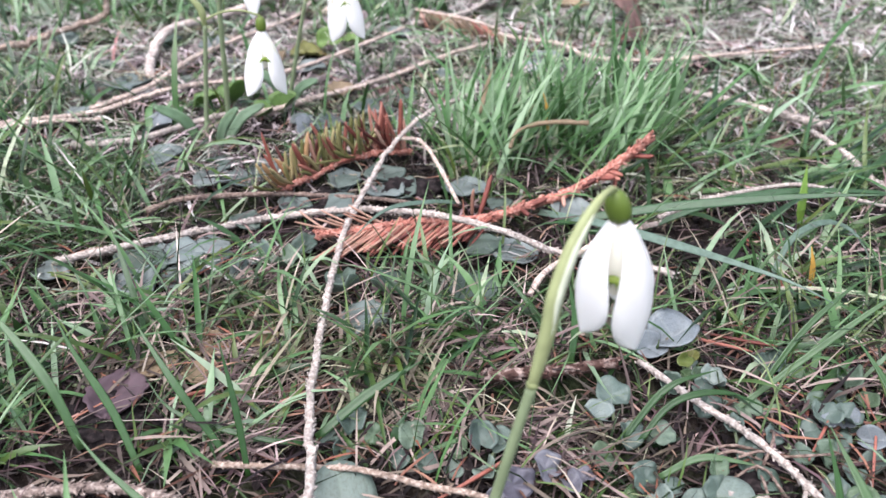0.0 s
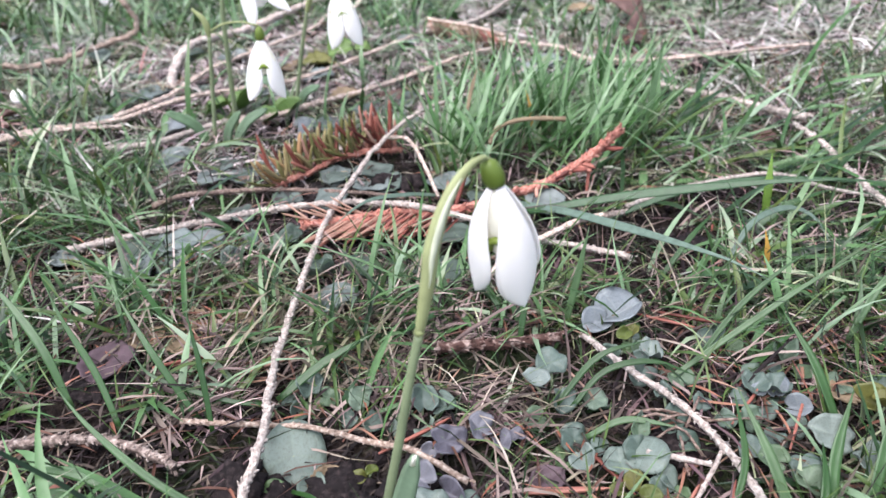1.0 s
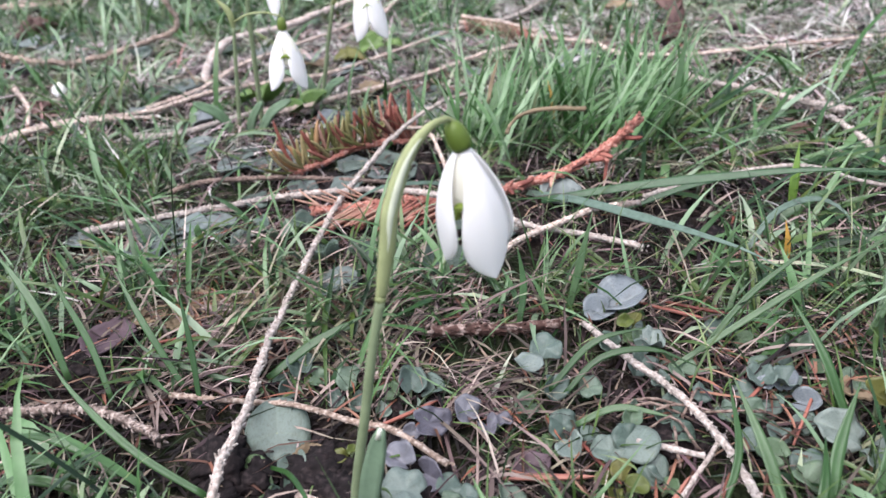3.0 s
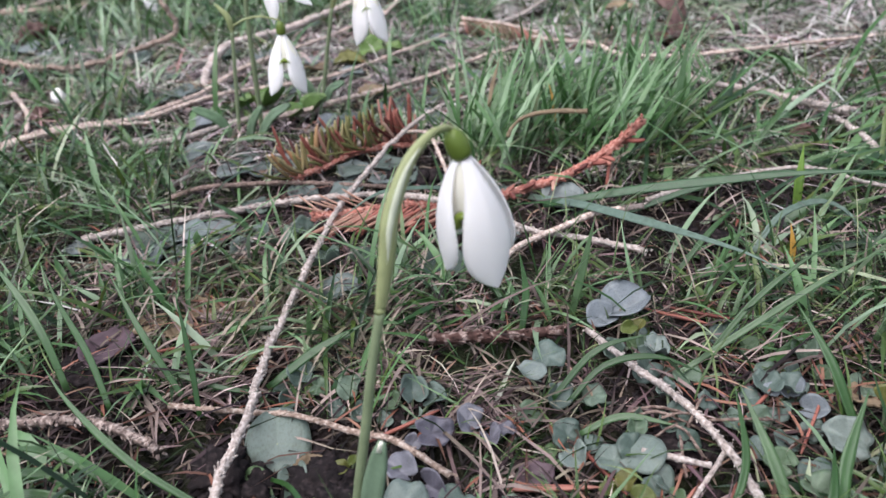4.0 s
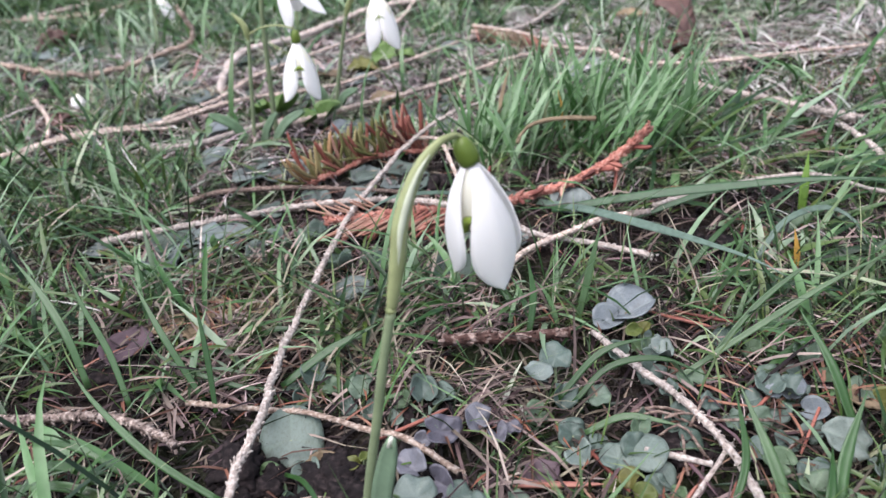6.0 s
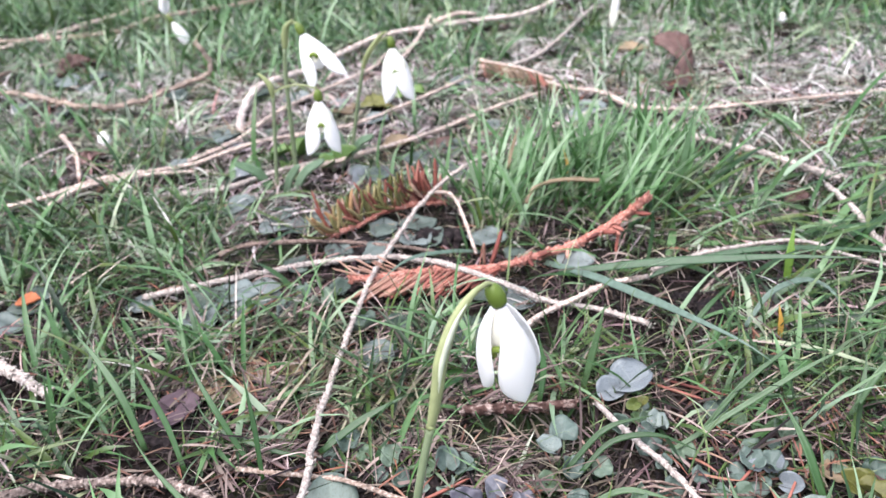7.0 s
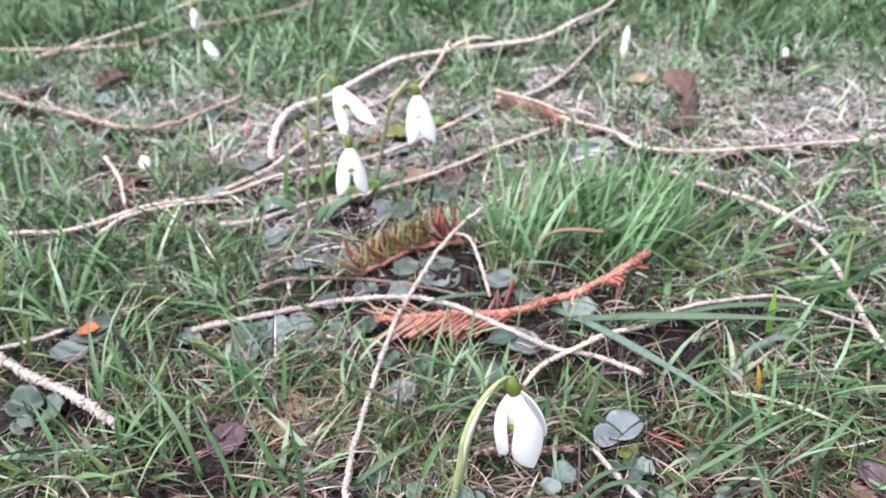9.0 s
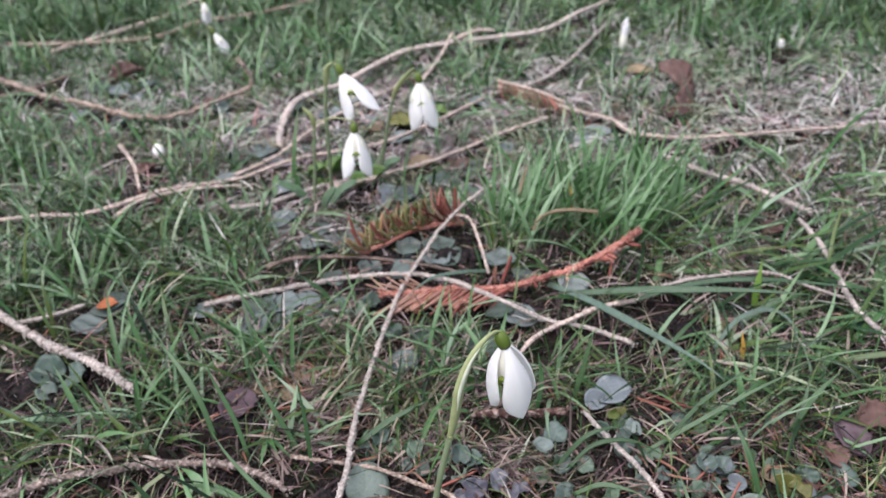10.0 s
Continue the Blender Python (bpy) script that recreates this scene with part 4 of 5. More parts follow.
leaf_plant("round", [(0.015, 0.117, 0.008, 0.003), (0.012, 0.113, 0.008, 0.003), (0.019, 0.113, 0.008, 0.003), (0.024, 0.115, 0.007, 0.003)], 23)
leaf_plant("olive", [(-0.026, 0.127, 0.0055, 0.003), (-0.023, 0.129, 0.004, 0.003)], 24)
leaf_plant("olive", [(0.099, 0.150, 0.009, 0.010), (0.103, 0.147, 0.009, 0.010), (0.102, 0.153, 0.008, 0.008)], 25)
leaf_plant("round", [(-0.197, 0.168, 0.019, 0.004), (-0.184, 0.166, 0.016, 0.004)], 26)
leaf_plant("grey", [(-0.205, 0.160, 0.012, 0.002), (-0.192, 0.158, 0.010, 0.002)], 27)
leaf_plant("round", [(-0.084, 0.231, 0.013, 0.003), (-0.075, 0.228, 0.012, 0.003), (-0.088, 0.222, 0.012, 0.002), (-0.070, 0.237, 0.011, 0.003)], 29)
leaf_plant("round", [(-0.052, 0.212, 0.014, 0.003), (-0.040, 0.210, 0.014, 0.003), (-0.030, 0.206, 0.012, 0.002), (-0.018, 0.212, 0.012, 0.002)], 36)
leaf_plant("round", [(0.078, 0.166, 0.009, 0.003), (0.084, 0.160, 0.008, 0.002), (0.1, 0.163, 0.009, 0.003), (0.11, 0.160, 0.010, 0.003), (0.122, 0.161, 0.012, 0.003)], 37)
leaf_plant("round", [(0.070, 0.135, 0.009, 0.003), (0.077, 0.142, 0.008, 0.002), (0.084, 0.148, 0.008, 0.002), (0.080, 0.132, 0.009, 0.003)], 39)

leaf_plant("fresh", [(-0.135, 0.350, 0.016, 0.006), (-0.122, 0.356, 0.018, 0.008), (-0.128, 0.342, 0.013, 0.004)], 61)
leaf_plant("fresh", [(-0.098, 0.352, 0.015, 0.006), (-0.107, 0.345, 0.012, 0.004)], 62)
leaf_plant("fresh", [(-0.090, 0.440, 0.018, 0.008), (-0.078, 0.448, 0.015, 0.006)], 63)
leaf_plant("slate", [(-0.150, 0.330, 0.016, 0.004), (-0.085, 0.330, 0.014, 0.004), (-0.072, 0.322, 0.012, 0.003)], 64)

spread = random.Random(77)
for k in range(11):
    x, y = spread.uniform(0.03, 0.125), spread.uniform(0.118, 0.18)
    leaf_plant(spread.choice(("round", "round", "slate")), [(x + spread.gauss(0, 0.005), y + spread.gauss(0, 0.004), spread.uniform(0.005, 0.0095), spread.uniform(0.002, 0.005)) for _ in range(spread.randint(2, 4))], 100 + k)


# ---- dead leaves, clods and fallen needles ----
def dead_leaf(label, place, size, curl, turn, material, seed, lobes=5, lift=0.002, tilt=0.0, ragged=1.0):
    """A withered leaf, curled along its rib, with a ragged edge."""
    rng = random.Random(seed)
    bm = bmesh.new()
    rows = []
    nu, nv = 16, 9
    for i in range(nu + 1):
        s = i / nu
        w = 0.42 * math.sin(math.pi * min(s * 0.97 + 0.02, 1)) ** 0.7 * (1 + 0.10 * math.sin(s * lobes * 6.28 + seed))
        torn = ragged * 0.16 * math.sin(s * 31 + seed * 2) + ragged * 0.10 * math.sin(s * 53 + seed)
        row = []
        for j in range(nv + 1):
            v = 2 * j / nv - 1
            a = v * curl
            y = w * (math.sin(a) / curl) * (1 + torn * abs(v) ** 4)
            z = w * (1 - math.cos(a)) / max(curl, 0.3) + 0.06 * math.sin(4 * s + seed) + 0.03 * math.sin(6 * v + 5 * s) + rng.gauss(0, 0.008)
            row.append(bm.verts.new(((s - 0.5), y, z)))
        rows.append(row)
    for a, b in zip(rows, rows[1:]):
        for j in range(nv):
            bm.faces.new((a[j], b[j], b[j + 1], a[j + 1]))
    bm.transform(Matrix.Rotation(turn, 4, "Z") @ Matrix.Rotation(tilt, 4, "X") @ Matrix.Scale(size, 4))
    low = min(v.co.z for v in bm.verts)
    x, y = place
    CLEAR.append((x, y, size * (0.3 if ragged > 0.5 else 0.12)))
    bm.transform(Matrix.Translation((0, 0, -low)))
    ob = part("dead_leaf", bm, material)
    ob.location = (x, y, float(height(x, y)) + lift)
    solid = ob.modifiers.new("thickness", "SOLIDIFY")
    solid.thickness = 0.0006
    return tagged(ob, label, "leaf", "fallen leaves")


def curled_leaf(label, points, widths, material):
    """A stiff dead leaf standing in a curl: a ragged sheet swept along a curve."""
    rng = random.Random(5)
    line = spline([Vector(q) for q in points], 22)
    bm = bmesh.new()
    rows = []
    for i, p in enumerate(line):
        w = float(np.interp(i / 21, np.linspace(0, 1, len(widths)), widths))
        rows.append([bm.verts.new(p + Vector((0.0015 * math.sin(5 * v + i), w * v * (1 + 0.18 * math.sin(i * 1.9 + v) * abs(v)), rng.gauss(0, 0.0004) + 0.5 * w * v))) for v in (-1, -0.66, -0.33, 0, 0.33, 0.66, 1)])
    for a, b in zip(rows, rows[1:]):
        for k in range(6):
            bm.faces.new((a[k], a[k + 1], b[k + 1], b[k]))
    ob = part("dead_leaf", bm, material)
    solid = ob.modifiers.new("thickness", "SOLIDIFY")
    solid.thickness = 0.0006
    return tagged(ob, label, "leaf", "fallen leaves")


curled_leaf("large curled red-brown dead leaf standing on litter", [(0.074, 0.507, 0.0170), (0.080, 0.506, 0.0185), (0.088, 0.504, 0.0150), (0.0955, 0.500, 0.0090), (0.0975, 0.491, 0.0045), (0.093, 0.482, 0.0032), (0.086, 0.474, 0.0035)], [0.003, 0.008, 0.013, 0.017, 0.019, 0.017, 0.010], M_DEAD)
dead_leaf("pinkish brown dead leaf lying flat", (0.084, 0.466), 0.024, 0.5, 1.2, M_DEAD, 2)
dead_leaf("small rounded pinkish dead leaf", (0.062, 0.541), 0.022, 1.0, 0.1, M_TANLEAF, 3)
dead_leaf("bright orange scrap of dead leaf in grass", (-0.195, 0.212), 0.010, 0.8, 0.3, M_ORANGE, 4, lift=0.006)
dead_leaf("brown folded dead leaf in the grass", (-0.355, 0.500), 0.034, 1.4, 0.9, M_DEAD, 5)
dead_leaf("small brown dead leaf beside a twig", (-0.252, 0.352), 0.016, 1.2, 1.2, M_DEAD, 6)
dead_leaf("flat pale tan dead leaf among straw", (-0.088, 0.186), 0.014, 0.5, 0.3, M_TANLEAF, 7)
dead_leaf("flat tan dead leaf among straw", (-0.075, 0.190), 0.012, 0.5, 2.6, M_TANLEAF, 8)
dead_leaf("tan dead leaf on the soil", (-0.100, 0.176), 0.012, 0.6, 1.0, M_TANLEAF, 9)
dead_leaf("pale curled dead leaf rim by a twig", (-0.034, 0.1275), 0.010, 1.2, 0.6, M_TANLEAF, 10)
dead_leaf("tan dead leaf under the flowers", (-0.075, 0.372), 0.018, 0.5, 0.7, M_TANLEAF, 11)
dead_leaf("brown dead leaf under the flowers", (-0.052, 0.378), 0.017, 0.8, 2.0, M_DEAD, 12)
dead_leaf("yellowish dead leaf behind the flowers", (-0.100, 0.432), 0.024, 0.6, 0.4, M_YELLOWLEAF, 13)
dead_leaf("dry tan leaf lying behind the flowers", (-0.122, 0.425), 0.020, 0.7, 2.4, M_TANLEAF, 14)
dead_leaf("purplish brown withered leaf in the hollow", (-0.106, 0.163), 0.019, 0.6, 1.7, M_PURPLEDEAD, 15, ragged=0.6)
dead_leaf("purplish dead leaf folded beside grass", (0.020, 0.128), 0.010, 0.9, 0.7, M_PURPLEDEAD, 22, ragged=0.6)
dead_leaf("purplish dead leaf lying among round leaves", (0.128, 0.178), 0.016, 0.7, 2.1, M_PURPLEDEAD, 23, ragged=0.6)
dead_leaf("curled brown dead leaf in tangled straw", (0.140, 0.190), 0.017, 1.1, 0.5, M_DEAD, 24)
dead_leaf("small brown scrap of leaf in grass", (0.124, 0.322), 0.014, 0.8, 0.7, M_DEAD, 16)
dead_leaf("brownish dead leaf on litter", (-0.088, 0.172), 0.010, 0.7, 2.7, M_TANLEAF, 17)
dead_leaf("small rusty scrap of leaf", (0.094, 0.240), 0.010, 0.7, 1.2, M_TANLEAF, 18)


dead_leaf("dark brown dead leaf among round leaves", (0.112, 0.152), 0.014, 0.7, 0.8, M_DEAD, 19)
dead_leaf("purplish brown dead leaf in litter", (0.120, 0.170), 0.013, 1.0, 2.0, M_DEAD, 20)
dead_leaf("brown dead leaf pressed into straw", (0.100, 0.160), 0.010, 0.5, 0.2, M_TANLEAF, 21)

for k, (x, y, s) in enumerate([(-0.110, 0.227, 0.017), (-0.099, 0.228, 0.015), (-0.120, 0.210, 0.019), (-0.106, 0.216, 0.015), (-0.096, 0.291, 0.018), (-0.116, 0.292, 0.017), (-0.135, 0.293, 0.016), (-0.105, 0.282, 0.015), (-0.060, 0.262, 0.016), (-0.078, 0.263, 0.015), (-0.046, 0.284, 0.017), (-0.062, 0.281, 0.016), (-0.058, 0.352, 0.021), (-0.074, 0.334, 0.017), (-0.044, 0.346, 0.015), (-0.087, 0.340, 0.015), (-0.185, 0.382, 0.027), (-0.200, 0.372, 0.021), (-0.172, 0.372, 0.019), (-0.345, 0.468, 0.027), (-0.365, 0.478, 0.025), (-0.330, 0.488, 0.023), (0.030, 0.424, 0.023), (0.045, 0.412, 0.019), (0.020, 0.412, 0.019)]):
    dead_leaf("flat grey-green old leaf pressed on the ground", (x, y), s, 0.25 + 0.1 * (k % 4), k * 1.3, M_GREYFLAT, 30 + k, 1.2 + 0.7 * (k % 3), ragged=0.2)

spread = random.Random(78)
for k in range(50):
    dead_leaf("flat grey-green old leaf pressed on the ground", (spread.uniform(-0.20, 0.03), spread.uniform(0.195, 0.35)) if k < 22 else (spread.uniform(-0.38, 0.02), spread.uniform(0.34, 0.54)), spread.uniform(0.010, 0.019), spread.uniform(0.2, 0.6), spread.uniform(0, 6.28), M_GREYFLAT, 200 + k, spread.uniform(1, 2.6), lift=0.003, ragged=0.2)


def clod(label, place, size, seed, sink=0.35):
    rng = random.Random(seed)
    bm = bmesh.new()
    bmesh.ops.create_icosphere(bm, subdivisions=4 if size > 0.0045 else 3, radius=1)
    for v in bm.verts:
        n = noise.noise(v.co * 1.6 + Vector((seed * 7.1, 0, 0))) * 0.45 + noise.noise(v.co * 4.5 + Vector((0, seed * 3.3, 0))) * 0.3 + noise.noise(v.co * 11 + Vector((0, 0, seed))) * 0.2 + noise.noise(v.co * 23) * 0.1
        v.co *= 1 + n
        v.co.z *= 0.6
    bm.transform(Matrix.Rotation(rng.uniform(0, 6), 4, "Z") @ Matrix.Scale(size, 4))
    ob = part("soil_clod", bm, M_CLOD)
    CLEAR.append((*place, size))
    ob.location = (*place, float(height(*place)) + size * 0.6 * (0.5 - sink))
    return tagged(ob, label, "soil clod", "soil clods")


for k, (x, y, s) in enumerate([(-0.108, 0.1535, 0.0055), (-0.117, 0.160, 0.0045), (-0.046, 0.122, 0.006), (-0.030, 0.121, 0.007), (-0.024, 0.117, 0.006), (-0.036, 0.110, 0.008), (-0.054, 0.116, 0.005), (0.076, 0.236, 0.006), (0.066, 0.243, 0.005), (-0.132, 0.190, 0.006), (-0.201, 0.163, 0.009), (-0.068, 0.270, 0.006), (-0.040, 0.276, 0.009), (-0.030, 0.281, 0.008), (-0.019, 0.116, 0.005), (0.052, 0.139, 0.006), (-0.0555, 0.1235, 0.007), (-0.0300, 0.1255, 0.0075), (-0.0505, 0.1105, 0.0055)]):
    clod("crumbly dark brown soil clod among the grass", (x, y), s, k + 1)

spread = random.Random(79)
for k in range(96):
    x, y = (spread.gauss(-0.031, 0.013), spread.gauss(0.111, 0.008)) if k < 60 else (spread.gauss(-0.112, 0.008), spread.gauss(0.158, 0.006)) if k < 74 else (spread.gauss(-0.203, 0.01), spread.gauss(0.162, 0.006))
    clod("small crumbly lump of dark soil", (x, y), spread.uniform(0.0018, 0.0042), 50 + k)

for k, (x, y, w) in enumerate([(0.0235, 0.124, 0.03), (0.0215, 0.1232, 0.08), (0.035, 0.130, -0.9), (0.049, 0.117, 1.0), (0.047, 0.114, 0.9), (0.060, 0.119, 1.2), (0.056, 0.187, -0.4), (0.062, 0.190, -0.35), (-0.085, 0.165, 0.4), (-0.060, 0.165, 0.5), (-0.015, 0.137, 0.6), (-0.037, 0.240, -0.8), (0.072, 0.152, 0.9), (0.083, 0.146, 1.1)]):
    lone = new("fallen_needle", N_RED[k % 3])
    lone.matrix_world = Matrix.Translation((x, y, float(height(x, y)) + 0.0035)) @ Matrix.Rotation(w, 4, "Z") @ Matrix.Translation((-0.008, 0, 0)) @ Matrix.Diagonal((1.15, 0.55, 0.55, 1))
    CLEAR.append((x, y, 0.004))
    tagged(lone, "single rusty orange spruce needle lying loose", "needle", "fallen needles")


# ---- single broad grass blades ----
def blade(label, points, width, material=None, keel=0.15):
    line = spline([Vector(q) for q in points], 16)
    bm = bmesh.new()
    rows = []
    for i, (p, d, a, b) in enumerate(frames_along(line)):
        s = i / 15
        w = 0.66 * width * (0.75 + 0.25 * math.sin(math.pi * s)) * min(1.0, (1.015 - s) * 2.0) ** 0.9
        flat = d.cross(Vector((0.05, -0.6, 0.8)))
        flat = flat.normalized() if flat.length > 0.05 else a
        up = flat.cross(d).normalized()
        rows.append([bm.verts.new(p + flat * w * v + up * keel * w * abs(v)) for v in (-1, -0.45, 0, 0.45, 1)])
    for r0, r1 in zip(rows, rows[1:]):
        for j in range(4):
            bm.faces.new((r0[j], r0[j + 1], r1[j + 1], r1[j]))
    ob = part("grass_blade", bm, material or M_BLADE)
    solid = ob.modifiers.new("thickness", "SOLIDIFY")
    solid.thickness = 0.0002
    return tagged(ob, label, "grass blade", "broad grass blades")


GREEN_BLADE = "broad mid-green grass blade bending over"
blade("broad blue-green grass blade lying flat", [(0.0125, 0.257, 0.004), (0.031, 0.240, 0.010), (0.0507, 0.2198, 0.015), (0.0658, 0.2029, 0.019), (0.076, 0.1916, 0.021), (0.083, 0.183, 0.021)], 0.0024, M_BLADE_GREY)
blade("long dark green grass blade lying level", [(0.018, 0.247, 0.006), (0.0511, 0.2440, 0.014), (0.0828, 0.2405, 0.020), (0.1022, 0.2375, 0.0235), (0.124, 0.234, 0.026)], 0.0026, M_BLADE_DARK)
blade("long dark green grass blade lying level", [(0.045, 0.247, 0.002), (0.080, 0.258, 0.010), (0.115, 0.262, 0.012), (0.160, 0.262, 0.010)], 0.0018, M_BLADE_DARK)
blade("grey-green dry blade curving over a spruce sprig", [(-0.016, 0.268, 0.001), (-0.027, 0.259, 0.0065), (-0.042, 0.2465, 0.0105), (-0.052, 0.2297, 0.0095)], 0.0013, M_BLADE_GREY)
# grey colour stands in for the whitish sheen along the fold
blade("pale folded grass blade arching down", [(0.085, 0.222, 0.003), (0.095, 0.234, 0.010), (0.108, 0.240, 0.012), (0.117, 0.237, 0.009), (0.121, 0.228, 0.002)], 0.0016, M_BLADE_GREY)
blade("fresh yellow-green grass blade standing upright", [(0.1056, 0.2529, 0.001), (0.1060, 0.257, 0.012), (0.1072, 0.263, 0.022)], 0.0024, M_LIME)
blade("withered yellow grass blade", [(0.0960, 0.2175, 0.001), (0.0955, 0.219, 0.008), (0.0945, 0.2215, 0.014)], 0.0014, M_YELLOW)
blade("withered yellow grass blade", [(0.021, 0.315, 0.010), (0.020, 0.317, 0.019), (0.018, 0.319, 0.026)], 0.0011, M_YELLOW)
blade("dry tan grass blade in the tuft", [(-0.008, 0.318, 0.016), (-0.006, 0.320, 0.026), (-0.003, 0.322, 0.036)], 0.0013, M_TANLEAF)
for pts in ([(0.062, 0.168, 0.002), (0.075, 0.179, 0.014), (0.088, 0.187, 0.022), (0.097, 0.192, 0.025)], [(0.052, 0.160, 0.002), (0.072, 0.170, 0.012), (0.094, 0.181, 0.022), (0.112, 0.190, 0.027)],
            [(0.027, 0.150, 0.002), (0.036, 0.157, 0.009), (0.049, 0.160, 0.010), (0.062, 0.158, 0.006)], [(0.023, 0.150, 0.003), (0.034, 0.158, 0.013), (0.048, 0.163, 0.015)],
            [(0.030, 0.140, 0.002), (0.040, 0.1425, 0.006), (0.054, 0.141, 0.005)]):
    blade(GREEN_BLADE, pts, 0.0013)
for pts, w in (([(-0.108, 0.145, 0.002), (-0.115, 0.152, 0.016), (-0.126, 0.160, 0.026), (-0.138, 0.168, 0.030)], 0.0018), ([(-0.091, 0.138, 0.002), (-0.098, 0.146, 0.014), (-0.107, 0.153, 0.026), (-0.112, 0.158, 0.034)], 0.0014),
               ([(-0.052, 0.111, 0.001), (-0.070, 0.115, 0.010), (-0.088, 0.124, 0.018), (-0.100, 0.133, 0.023)], 0.0014), ([(-0.075, 0.114, 0.002), (-0.090, 0.118, 0.008), (-0.108, 0.120, 0.007)], 0.0022),
               ([(-0.078, 0.110, 0.002), (-0.092, 0.113, 0.007), (-0.110, 0.112, 0.004)], 0.0020), ([(-0.070, 0.106, 0.002), (-0.090, 0.108, 0.006), (-0.112, 0.106, 0.004)], 0.0018),
               ([(-0.052, 0.150, 0.002), (-0.040, 0.158, 0.009), (-0.026, 0.167, 0.013)], 0.0019), ([(-0.066, 0.138, 0.002), (-0.069, 0.146, 0.016), (-0.073, 0.154, 0.030)], 0.0012),
               ([(-0.054, 0.148, 0.002), (-0.066, 0.147, 0.005), (-0.086, 0.151, 0.009), (-0.096, 0.160, 0.012)], 0.0011), ([(-0.072, 0.143, 0.002), (-0.085, 0.152, 0.018), (-0.097, 0.163, 0.030)], 0.0014),
               ([(0.014, 0.178, 0.002), (0.015, 0.184, 0.012), (0.013, 0.189, 0.022)], 0.0016), ([(0.028, 0.186, 0.002), (0.031, 0.191, 0.016), (0.034, 0.196, 0.030)], 0.0017),
               ([(0.010, 0.186, 0.002), (0.004, 0.193, 0.010), (-0.004, 0.200, 0.016)], 0.0014), ([(-0.020, 0.195, 0.002), (-0.025, 0.205, 0.012), (-0.032, 0.214, 0.018)], 0.0013),
               ([(0.060, 0.118, 0.001), (0.064, 0.127, 0.010), (0.062, 0.137, 0.022)], 0.0013), ([(0.073, 0.113, 0.001), (0.069, 0.124, 0.012), (0.063, 0.138, 0.022)], 0.0019),
               ([(0.082, 0.118, 0.001), (0.084, 0.128, 0.010), (0.090, 0.140, 0.020)], 0.0020), ([(0.089, 0.118, 0.001), (0.094, 0.128, 0.012), (0.099, 0.140, 0.022)], 0.0020),
               ([(0.076, 0.110, 0.001), (0.080, 0.121, 0.008), (0.083, 0.133, 0.010)], 0.0017), ([(0.093, 0.145, 0.002), (0.088, 0.156, 0.014), (0.082, 0.168, 0.022)], 0.0018),
               ([(-0.041, 0.121, 0.001), (-0.034, 0.116, 0.005), (-0.027, 0.108, 0.007), (-0.022, 0.101, 0.006)], 0.0009), ([(-0.110, 0.185, 0.002), (-0.115, 0.19, 0.015), (-0.124, 0.197, 0.022)], 0.0014),
               ([(0.060, 0.210, 0.002), (0.072, 0.224, 0.010), (0.083, 0.236, 0.014)], 0.0014), ([(0.108, 0.18, 0.002), (0.116, 0.188, 0.014), (0.126, 0.197, 0.020)], 0.0016)):
    blade(GREEN_BLADE, pts, w)


# ---- lawn ----
def blades_object(name, label, category, material, xy, length, width, way, rise, droop, rng, keel=0.25, lift=0.0, steps=5):
    """Many grass blades in one mesh: each a keeled strip that rises and bends over."""
    n = len(xy)
    z0 = height(xy[:, 0], xy[:, 1]) - 0.001 + lift
    cols = []
    x, y, z = xy[:, 0].copy(), xy[:, 1].copy(), z0.copy()
    e = rise.copy()
    bend = rng.normal(0, 0.25, n)
    az = way.copy()
    roll = rng.normal(0, 0.5, n)
    for k in range(steps + 1):
        s = k / steps
        w = width * (0.8 + 0.3 * np.sin(np.pi * s)) * min(1.0, (1.0 - s) * 2.2 + 0.02)
        sx, sy = -np.sin(az) * np.cos(roll), np.cos(az) * np.cos(roll)
        sz = np.sin(roll) * 0.6
        mid = np.stack([x, y, z], -1)
        side = np.stack([sx * w, sy * w, sz * w], -1)
        lifted = np.stack([np.zeros(n), np.zeros(n), keel * w], -1)
        cols += [mid - side + lifted, mid, mid + side + lifted]
        step = length / steps
        x = x + np.cos(e) * np.cos(az) * step
        y = y + np.cos(e) * np.sin(az) * step
        z = np.maximum(z + np.sin(e) * step, height(x, y) + 0.0006 + lift)
        e = e - droop / steps
        az = az + bend / steps
    verts = np.stack(cols, 1).reshape(-1, 3)
    per = 3 * (steps + 1)
    one = []
    for k in range(steps):
        for j in range(2):
            a = 3 * k + j
            one.append((a, a + 1, a + 4, a + 3))
    faces = (np.array(one)[None] + (np.arange(n) * per)[:, None, None]).reshape(-1, 4)
    me = bpy.data.meshes.new(name)
    me.vertices.add(len(verts))
    me.vertices.foreach_set("co", verts.ravel())
    me.loops.add(faces.size)
    me.loops.foreach_set("vertex_index", faces.ravel())
    me.polygons.add(len(faces))
    me.polygons.foreach_set("loop_start", np.arange(0, faces.size, 4))
    me.update(calc_edges=True)
    me.polygons.foreach_set("use_smooth", np.ones(len(faces), bool))
    me.materials.append(material)
    return tagged(new(name, me), label, category, kind="stuff")


